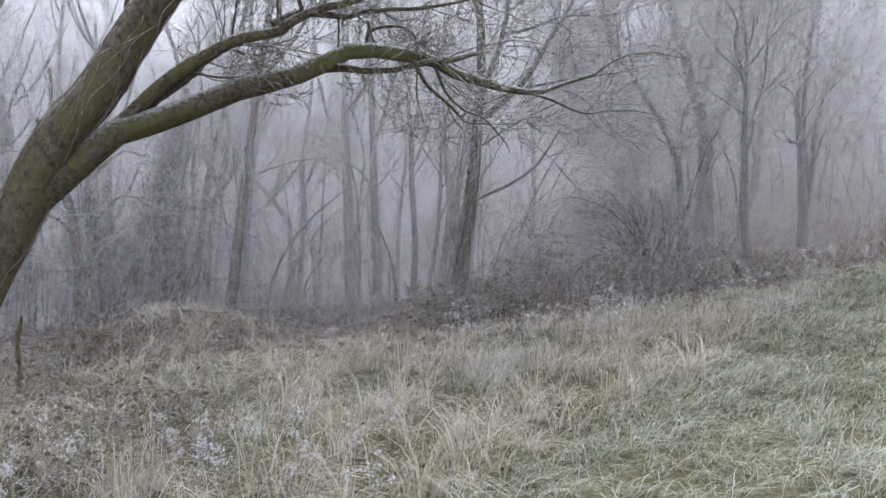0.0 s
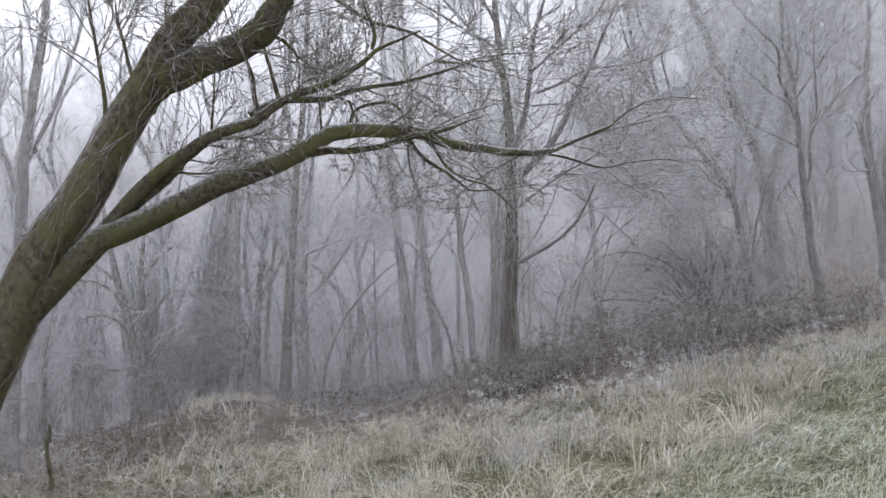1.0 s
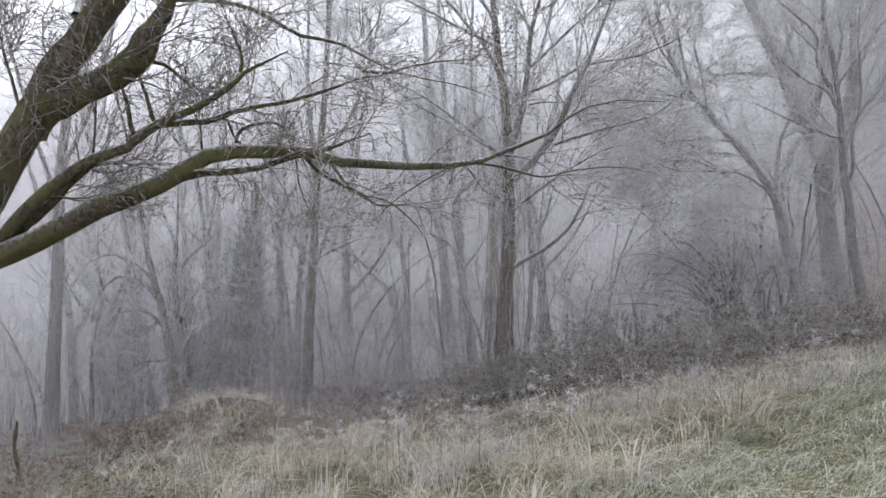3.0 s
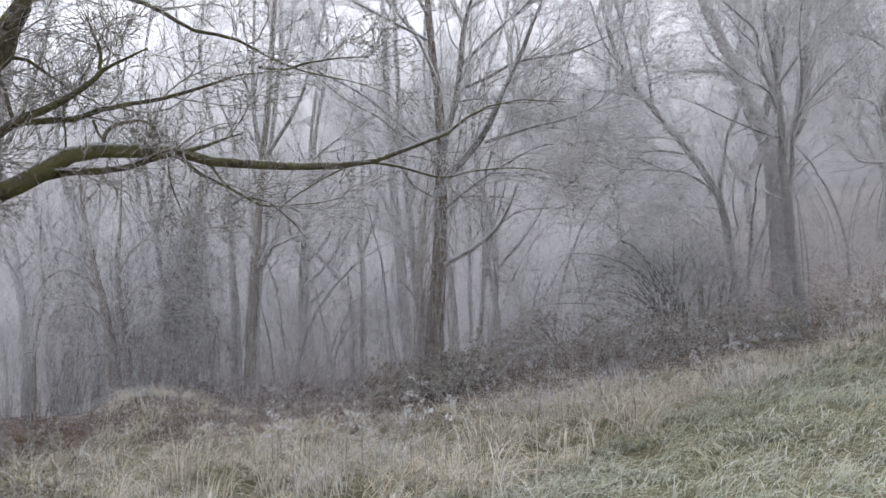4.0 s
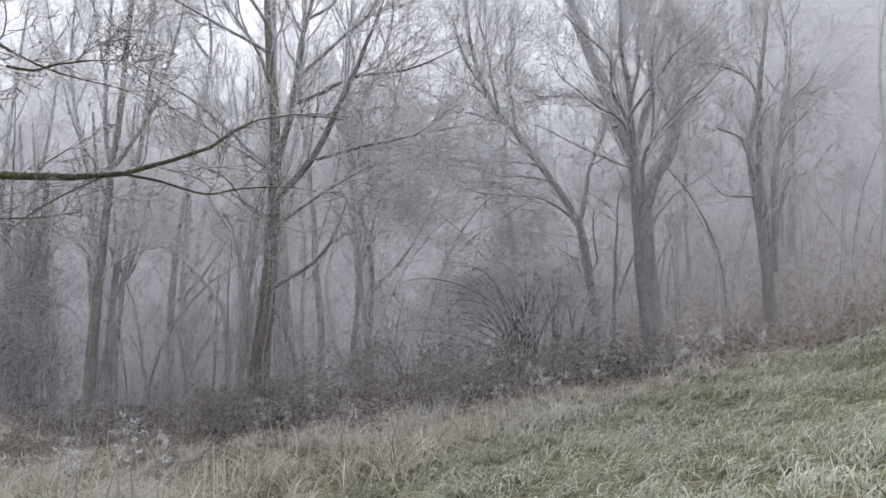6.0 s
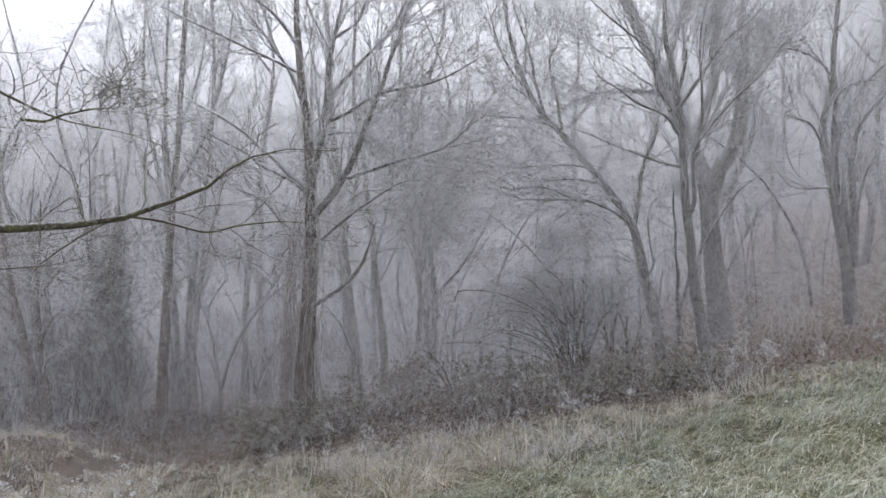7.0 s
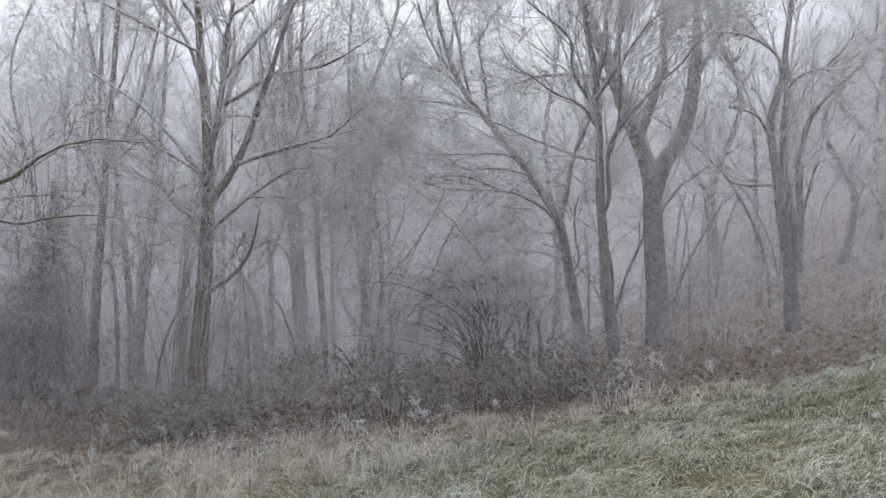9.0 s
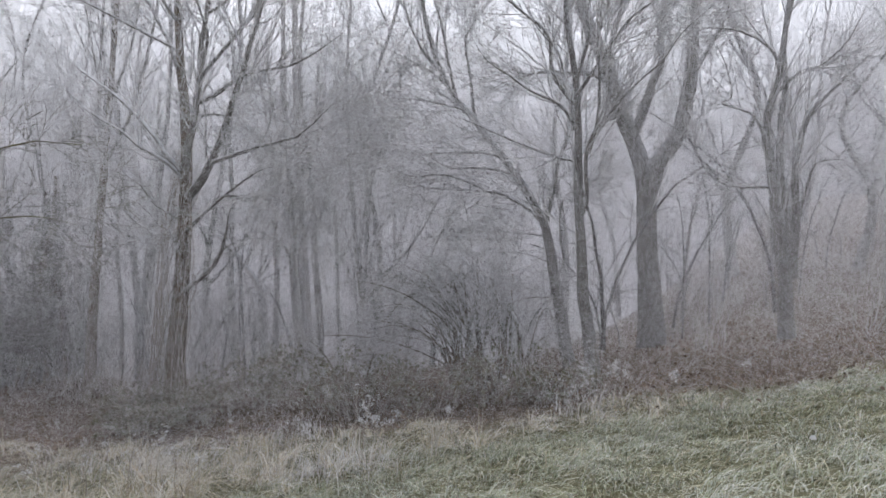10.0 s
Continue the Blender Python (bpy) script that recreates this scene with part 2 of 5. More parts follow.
def limb(r0, r1, *points):
    p = curve(points, STEPS)
    wob = np.cumsum(rng.standard_normal((STEPS, 3)), axis=0)
    wob -= np.linspace(0, 1, STEPS)[:, None] * wob[-1]
    p = p + wob * 0.11 * min(r0, 0.06)
    return p, r1 + (r0 - r1) * np.linspace(1, 0, STEPS) ** TAPER


def sprout(p, r, n, length, angle=(25, 60), up=0.15, steps=6, where=(0.25, 1.0), thick=0.6, rmax=1.0, wob=0.18, tip=0.25):
    """n shoots on each of the lines p: their own lines and radii."""
    m, k, _ = p.shape
    idx = np.repeat(np.arange(m), n)
    c = len(idx)
    s = rng.uniform(*where, c)
    x = s * (k - 1.001)
    i = x.astype(int)
    f = (x - i)[:, None]
    o = p[idx, i] * (1 - f) + p[idx, i + 1] * f
    tan = p[idx, i + 1] - p[idx, i]
    tan /= np.linalg.norm(tan, axis=1, keepdims=True) + 1e-9
    rp = r[idx, i]
    v = rng.standard_normal((c, 3))
    v -= (v * tan).sum(1, keepdims=True) * tan
    v /= np.linalg.norm(v, axis=1, keepdims=True) + 1e-9
    a = np.radians(rng.uniform(*angle, c))[:, None]
    d = np.cos(a) * tan + np.sin(a) * v
    span = np.linalg.norm(np.diff(p, axis=1), axis=2).sum(1)[idx]
    ln = np.minimum(length, 0.2 * length + 0.7 * span) * rng.uniform(0.5, 1.25, c) * (1.15 - 0.6 * s)
    q = np.empty((c, steps, 3))
    q[:, 0] = o
    for j in range(1, steps):
        d = d + wob * rng.standard_normal((c, 3))
        d[:, 2] += up
        d /= np.linalg.norm(d, axis=1, keepdims=True)
        q[:, j] = q[:, j - 1] + d * (ln / (steps - 1))[:, None]
    r0 = np.minimum(rp * thick, rmax)
    return q, r0[:, None] * np.linspace(1, tip, steps)[None, :]


def tree(name, label, limbs, bark_trunk, bark_limb, twig_mat, plan, flare=1.3, sides=14, group="", low=0.0, bare=(), lite=False, slim=1.0, wave=0.0, category="tree", knobs=0.03):
    """A bare tree: limbs[0] is the trunk, the rest its limbs; plan says how the finer wood branches."""
    fine = np.interp(np.linspace(0, 1, STEPS), [0, 0.7, 1], [1, 1, 0.35])
    limbs = [(lp, lr * slim * (fine if i else 1.0)) for i, (lp, lr) in enumerate(limbs)]
    for i in range(1, len(limbs) if wave else 0):
        lp, lr = limbs[i]
        sway = np.cumsum(rng.standard_normal(lp.shape), axis=0)
        sway = np.cumsum(sway - np.linspace(0, 1, len(lp))[:, None] * sway[-1], axis=0) / len(lp) ** 1.5
        limbs[i] = (lp + wave * np.linalg.norm(lp[-1] - lp[0]) * (sway - sway[0]), lr)
    base = limbs[0][0][0].copy()
    base[2] = float(ground_z(base[0], base[1]))
    t = tagged(empty_at(name, base), label, category, group)
    p, r = limbs[0]
    r = r * (1 + (flare - 1) * np.exp(-np.arange(STEPS) / 1.6))
    p = np.vstack([[p[0] * (1, 1, 0) + (0, 0, min(p[0][2], base[2]) - 0.25)], p])
    r = np.concatenate([[r[0] * 1.15], r])
    b = Buf()
    b.tubes(p[None], r[None], sides, 0.035)
    part("trunk", b, bark_trunk, t)
    for lp, lr in limbs[1:]:
        b = Buf()
        b.tubes(lp[None, ::3] if lite else lp[None], lr[None, ::3] if lite else lr[None], 4 if lite else 10, knobs)
        part("limb", b, bark_limb, t)
    leafy = [l for i, l in enumerate(limbs) if i not in bare]
    lp, lr = np.array([l[0] for l in leafy]), np.array([l[1] for l in leafy])
    b = Buf()
    lines = [(lp, lr)]
    for lvl, k in enumerate(plan):
        k = dict(k)
        sd = k.pop("sides", 3)
        src = k.pop("of", None)
        q, w = sprout(*lines[src if src is not None else -1], **k)
        if low:
            keep = q[:, :, 2].min(1) > low
            q, w = q[keep], w[keep]
        b.tubes(q, np.maximum(w, 0.0031), sd)
        lines.append((q, w))
    part("crown", b, twig_mat, t, "frost-rimed bare twigs", "stuff")
    return t


def blades(buf, x, y, h, lean, w, steps=4, az=None, fall=0.45):
    """Grass blades that rise from the ground and bow over."""
    m = len(x)
    az = rng.uniform(0, 2 * math.pi, m) if az is None else az
    z = ground_z(x, y) - 0.01
    s = np.linspace(0, 1, steps)[None, :]
    out = h[:, None] * lean[:, None] * s ** 1.8
    up = h[:, None] * (s - fall * lean[:, None] * s ** 2.4)
    p = np.stack([x[:, None] + np.cos(az)[:, None] * out, y[:, None] + np.sin(az)[:, None] * out, z[:, None] + up], -1)
    tw = az + math.pi / 2 + rng.normal(0, 0.5, m)
    side = np.stack([np.cos(tw), np.sin(tw), np.zeros(m)], -1)
    buf.strips(p, w[:, None] * np.array([1.0, 0.9, 0.6, 0.08] if steps == 4 else np.linspace(1, 0.1, steps))[None, :], side)


# ---- ground ----
def make_ground():
    """One sheet from under the camera to beyond the mist, finest where the camera passes."""
    near = np.arange(-14, 18.01, 0.2)
    xs = np.concatenate([[-300, -160, -90, -55, -35, -24, -18], near, [22, 28, 38, 55, 90, 160, 300]])
    ys = np.concatenate([[-300, -150, -80, -40, -20, -10], np.arange(-6, 20.01, 0.2), [23, 27, 33, 42, 60, 90, 160, 300]])
    gx, gy = np.meshgrid(xs, ys)
    v = np.stack([gx, gy, ground_z(gx, gy)], -1)
    w = len(xs)
    i = np.arange(len(ys) - 1)[:, None] * w + np.arange(w - 1)[None, :]
    b = Buf()
    b.add(v, np.stack([i, i + 1, i + w + 1, i + w], -1))
    ob = new("ground", b.mesh("ground", make_ground_material()))
    return tagged(ob, "frosted meadow slope passing into brown woodland floor", "ground", kind="structure")


make_ground()


def make_backdrop():
    """A glowing wall painted as the pale mist that closes the view all round, dimmer where the wooded hillside climbs.
    """
    m = bpy.data.materials.new("glowing_mist_wall")
    m.use_nodes = True
    t = m.node_tree
    t.nodes.clear()
    c = t.nodes.new("ShaderNodeTexCoord")
    s = t.nodes.new("ShaderNodeSeparateXYZ")
    t.links.new(c.outputs["Object"], s.inputs[0])
    col = ramp(t, calc(t, "DIVIDE", s.outputs["Z"], 40), [(0.04, GLOW_LOW), (0.26, GLOW_MID), (0.54, GLOW_HIGH)])
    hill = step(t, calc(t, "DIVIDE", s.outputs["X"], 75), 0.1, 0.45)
    col = mix(t, calc(t, "MULTIPLY", hill, 0.85), col, GLOW_HILL)
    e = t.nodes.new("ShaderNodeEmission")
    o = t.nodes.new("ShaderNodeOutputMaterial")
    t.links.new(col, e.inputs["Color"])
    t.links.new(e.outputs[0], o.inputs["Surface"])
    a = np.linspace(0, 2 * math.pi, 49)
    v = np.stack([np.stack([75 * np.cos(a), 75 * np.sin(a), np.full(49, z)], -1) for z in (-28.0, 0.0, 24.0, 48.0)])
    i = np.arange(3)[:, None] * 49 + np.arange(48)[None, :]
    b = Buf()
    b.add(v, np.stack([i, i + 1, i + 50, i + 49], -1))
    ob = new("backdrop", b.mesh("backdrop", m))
    return tagged(ob, "glowing backdrop painted as pale lilac-grey winter mist beyond the trees", "mist", kind="structure")


# Emission colours that paint the haze, brighter with height, darker for the hillside.
GLOW_HILL = (0.033, 0.033, 0.036)
GLOW_LOW, GLOW_MID, GLOW_HIGH = (0.085, 0.082, 0.088), (0.13, 0.126, 0.134), (0.59, 0.584, 0.607)
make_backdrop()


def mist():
    """The mist between the trees, its haze imitated by added solid strips: hair-fine wisps at all angles through the
    depth of the wood, which catch the daylight as droplets do.
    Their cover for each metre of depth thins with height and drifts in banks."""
    m = bpy.data.materials.new("mist_strips")
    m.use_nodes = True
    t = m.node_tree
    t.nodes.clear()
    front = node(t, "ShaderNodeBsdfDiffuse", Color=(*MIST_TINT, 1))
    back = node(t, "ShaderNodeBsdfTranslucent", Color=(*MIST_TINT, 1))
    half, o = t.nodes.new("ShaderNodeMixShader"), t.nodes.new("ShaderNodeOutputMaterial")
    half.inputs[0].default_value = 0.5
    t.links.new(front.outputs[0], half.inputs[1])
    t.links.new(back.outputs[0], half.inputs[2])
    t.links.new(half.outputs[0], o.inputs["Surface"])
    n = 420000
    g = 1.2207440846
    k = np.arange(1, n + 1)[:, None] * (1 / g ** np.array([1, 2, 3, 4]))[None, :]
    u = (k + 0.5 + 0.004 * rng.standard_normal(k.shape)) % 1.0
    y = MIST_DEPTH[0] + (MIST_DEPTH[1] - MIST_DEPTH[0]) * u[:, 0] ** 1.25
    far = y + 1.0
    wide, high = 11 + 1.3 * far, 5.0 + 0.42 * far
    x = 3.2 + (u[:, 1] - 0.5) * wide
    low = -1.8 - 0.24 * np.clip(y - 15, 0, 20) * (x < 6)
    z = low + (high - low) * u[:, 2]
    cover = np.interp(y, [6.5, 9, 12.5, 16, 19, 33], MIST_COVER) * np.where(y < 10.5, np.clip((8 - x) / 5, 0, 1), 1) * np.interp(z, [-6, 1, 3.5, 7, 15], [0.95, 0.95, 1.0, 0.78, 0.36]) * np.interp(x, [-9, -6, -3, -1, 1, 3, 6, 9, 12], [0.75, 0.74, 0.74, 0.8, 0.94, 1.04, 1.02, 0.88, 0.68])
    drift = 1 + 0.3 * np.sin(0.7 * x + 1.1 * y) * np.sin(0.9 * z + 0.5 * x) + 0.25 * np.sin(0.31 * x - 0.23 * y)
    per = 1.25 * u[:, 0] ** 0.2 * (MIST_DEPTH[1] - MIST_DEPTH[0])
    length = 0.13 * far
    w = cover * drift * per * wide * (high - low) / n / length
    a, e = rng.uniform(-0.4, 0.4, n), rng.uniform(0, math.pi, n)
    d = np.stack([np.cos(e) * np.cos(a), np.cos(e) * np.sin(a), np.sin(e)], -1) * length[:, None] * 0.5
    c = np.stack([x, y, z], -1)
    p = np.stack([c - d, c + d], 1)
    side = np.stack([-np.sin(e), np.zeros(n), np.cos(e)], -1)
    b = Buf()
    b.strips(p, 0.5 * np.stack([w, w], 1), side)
    tagged(new("mist", b.mesh("mist", m)), "thin pale winter mist of hair-fine strips hanging between the trees", "mist", kind="structure")


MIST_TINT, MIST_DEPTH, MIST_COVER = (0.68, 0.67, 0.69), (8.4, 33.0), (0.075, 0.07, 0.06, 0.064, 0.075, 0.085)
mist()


# ---- the leaning tree ----
LEAN_LIMBS = [
    limb(0.185, 0.118, (-3.86, 6.10, -0.21), (-3.74, 6.11, 0.24), (-3.62, 6.12, 0.56), (-3.49, 6.13, 0.83), (-3.38, 6.14, 1.06), (-3.28, 6.15, 1.30), (-3.06, 6.15, 1.72), (-2.90, 6.19, 1.94), (-2.78, 6.23, 2.17), (-2.67, 6.27, 2.39), (-2.55, 6.31, 2.64), (-2.43, 6.35, 2.86), (-2.29, 6.38, 3.13), (-2.18, 6.36, 3.30), (-2.00, 6.34, 3.47), (-1.83, 6.32, 3.67), (-1.65, 6.30, 3.88)),
    limb(0.138, 0.105, (-2.49, 6.40, 2.78), (-2.33, 6.38, 2.94), (-2.17, 6.36, 3.03), (-1.93, 6.34, 3.12), (-1.68, 6.33, 3.22), (-1.51, 6.31, 3.36), (-1.42, 6.29, 3.50), (-1.26, 6.27, 3.68), (-1.13, 6.25, 3.85)),
    limb(0.113, 0.013, (-3.31, 6.13, 1.10), (-3.10, 6.13, 1.33), (-2.78, 6.15, 1.67), (-2.61, 6.19, 1.78), (-2.43, 6.24, 1.85), (-2.25, 6.28, 1.94), (-2.04, 6.32, 2.05), (-1.82, 6.36, 2.17), (-1.63, 6.41, 2.23), (-1.41, 6.45, 2.32), (-1.21, 6.49, 2.42), (-1.05, 6.53, 2.53), (-0.85, 6.58, 2.57), (-0.64, 6.62, 2.57), (-0.44, 6.68, 2.58), (-0.31, 6.80, 2.57), (-0.14, 6.92, 2.55), (0.04, 7.03, 2.49), (0.27, 7.21, 2.50), (0.54, 7.49, 2.52), (0.84, 7.77, 2.55), (1.12, 8.04, 2.60), (1.40, 8.32, 2.74), (1.77, 8.43, 2.86), (2.01, 8.46, 2.99), (2.15, 8.50, 3.13), (2.39, 8.53, 3.21), (2.70, 8.57, 3.26), (3.11, 8.60, 3.23)),
    limb(0.016, 0.006, (1.05, 8.40, 2.65), (1.38, 8.46, 2.59), (1.78, 8.52, 2.48), (2.16, 8.58, 2.54), (2.60, 8.64, 2.57), (2.99, 8.70, 2.50)),
    limb(0.040, 0.016, (-1.56, 6.50, 2.28), (-1.33, 6.55, 2.36), (-1.07, 6.60, 2.42), (-0.86, 6.65, 2.43), (-0.59, 6.70, 2.46), (-0.30, 6.75, 2.55), (-0.05, 6.80, 2.62), (0.13, 6.85, 2.69), (0.29, 6.90, 2.74)),
    limb(0.062, 0.018, (-3.12, 6.14, 1.36), (-2.68, 6.20, 1.82), (-2.49, 6.21, 2.03), (-2.30, 6.22, 2.21), (-2.07, 6.23, 2.38), (-1.85, 6.25, 2.52), (-1.62, 6.26, 2.60), (-1.52, 6.27, 2.68), (-1.33, 6.28, 2.78), (-1.13, 6.29, 2.86), (-0.93, 6.30, 2.96), (-0.73, 6.32, 3.10), (-0.60, 6.33, 3.20), (-0.40, 6.34, 3.28), (-0.26, 6.35, 3.33)),
    limb(0.044, 0.030, (-2.58, 6.30, 1.86), (-2.44, 6.32, 2.05), (-2.27, 6.34, 2.20), (-2.13, 6.36, 2.36), (-1.97, 6.38, 2.48), (-1.69, 6.40, 2.60)),
    limb(0.034, 0.010, (-1.64, 6.40, 2.68), (-1.46, 6.48, 2.80), (-1.23, 6.56, 2.84), (-1.04, 6.63, 2.84), (-0.84, 6.71, 2.93), (-0.61, 6.79, 3.00), (-0.32, 6.87, 3.06), (0.04, 6.94, 3.18), (0.27, 7.02, 3.26), (0.57, 7.10, 3.29)),
    limb(0.040, 0.009, (-2.05, 6.38, 3.72), (-2.28, 6.90, 4.05), (-2.36, 7.30, 4.28), (-2.26, 7.60, 4.39), (-2.05, 7.71, 4.39), (-1.76, 7.82, 4.35), (-1.47, 7.93, 4.36), (-1.17, 8.03, 4.30), (-0.93, 8.10, 4.17), (-0.66, 8.17, 4.01), (-0.30, 8.24, 3.94), (-0.03, 8.31, 3.80), (0.20, 8.39, 3.68), (0.53, 8.46, 3.58), (0.93, 8.53, 3.49), (1.28, 8.60, 3.37)),
    limb(0.018, 0.006, (-0.04, 8.30, 3.64), (0.23, 8.28, 3.60), (0.50, 8.25, 3.65), (0.82, 8.22, 3.68), (1.13, 8.20, 3.67)),
    limb(0.018, 0.008, (-1.52, 6.45, 3.34), (-1.38, 6.56, 3.33), (-1.27, 6.68, 3.23), (-1.12, 6.79, 3.11), (-0.98, 6.90, 3.03)),
    limb(0.026, 0.020, (-2.08, 6.35, 3.19), (-1.87, 6.38, 3.25), (-1.68, 6.40, 3.31)),
    limb(0.018, 0.012, (-1.41, 6.40, 2.81), (-1.46, 6.38, 3.03), (-1.52, 6.35, 3.30)),
    limb(0.020, 0.014, (-1.57, 6.38, 2.70), (-1.60, 6.34, 2.94), (-1.64, 6.30, 3.13)),
    limb(0.010, 0.006, (-1.10, 6.60, 2.55), (-1.10, 6.60, 2.74), (-1.12, 6.60, 2.94)),
    limb(0.016, 0.009, (-0.65, 6.35, 3.18), (-0.63, 6.33, 3.32), (-0.69, 6.32, 3.48), (-0.75, 6.30, 3.63)),
    limb(0.016, 0.012, (-0.87, 6.75, 2.60), (-0.84, 6.76, 2.76), (-0.71, 6.77, 2.83), (-0.53, 6.78, 2.84), (-0.42, 6.79, 2.75), (-0.38, 6.80, 2.59)),
    limb(0.012, 0.006, (-0.86, 6.60, 2.83), (-0.79, 6.65, 2.67), (-0.59, 6.70, 2.62)),
    limb(0.020, 0.006, (-0.37, 7.10, 2.61), (-0.25, 7.23, 2.45), (-0.06, 7.37, 2.34), (0.14, 7.50, 2.21), (0.26, 7.63, 2.17), (0.67, 7.77, 2.20), (0.90, 7.90, 2.25)),
    limb(0.014, 0.006, (-0.16, 7.20, 2.59), (-0.03, 7.24, 2.37), (0.15, 7.28, 2.24), (0.36, 7.32, 2.18), (0.58, 7.36, 1.99), (0.66, 7.40, 1.87)),
    limb(0.011, 0.005, (0.92, 8.40, 2.64), (0.55, 8.33, 2.45), (0.24, 8.27, 2.24), (0.01, 8.20, 2.00)),
    limb(0.008, 0.004, (-0.38, 6.90, 2.54), (-0.36, 6.95, 2.29), (-0.26, 7.00, 2.01)),
    limb(0.010, 0.006, (-1.94, 6.40, 2.55), (-1.91, 6.40, 2.86), (-1.90, 6.40, 3.24)),
    limb(0.016, 0.008, (-2.50, 6.35, 2.83), (-2.54, 6.30, 3.11), (-2.59, 6.25, 3.40), (-2.60, 6.20, 3.58)),
    limb(0.014, 0.007, (-2.38, 6.30, 2.20), (-2.18, 6.30, 2.22), (-1.97, 6.30, 2.21), (-1.81, 6.30, 2.24)),
    limb(0.020, 0.008, (-2.72, 6.30, 2.43), (-2.71, 6.28, 2.74), (-2.74, 6.25, 3.08), (-2.79, 6.22, 3.46), (-2.81, 6.20, 3.76)),
    limb(0.105, 0.070, (-3.48, 6.10, 0.85), (-3.61, 6.09, 0.74), (-3.77, 6.08, 0.71), (-3.90, 6.07, 0.95), (-3.91, 6.06, 1.37), (-3.86, 6.04, 1.87), (-3.78, 6.03, 2.49), (-3.69, 6.02, 2.86), (-3.58, 6.01, 3.13), (-3.46, 6.00, 3.45)),
    limb(0.045, 0.028, (-3.81, 6.00, 1.37), (-3.67, 5.99, 1.68), (-3.62, 5.97, 1.86), (-3.58, 5.96, 2.07), (-3.54, 5.95, 2.26)),
    limb(0.070, 0.050, (-3.14, 6.15, 1.57), (-3.21, 6.12, 1.67), (-3.26, 6.10, 1.76)),
]
LEAN_TRUNK = LEAN_LIMBS[0]
tree("leaning_tree", "leaning mossy old tree with long low boughs reaching over grass", LEAN_LIMBS, BARK_LEAN, BARK_BOUGH, TWIG_DARK, [
    dict(n=8, length=1.3, angle=(25, 60), up=0.03, steps=9, where=(0.3, 1.0), thick=0.5, rmax=0.010, sides=4, wob=0.17),
    dict(n=6, length=0.6, angle=(25, 60), up=0.0, steps=6, where=(0.15, 1.0), thick=0.6, rmax=0.005, wob=0.17),
    dict(n=4, length=0.22, angle=(25, 65), up=0.02, steps=4, where=(0.2, 1.0), thick=0.7, rmax=0.003),
], flare=1.25, sides=24, low=1.9, bare=(11, 12, 13, 16, 26, 27, 28), knobs=0.055)

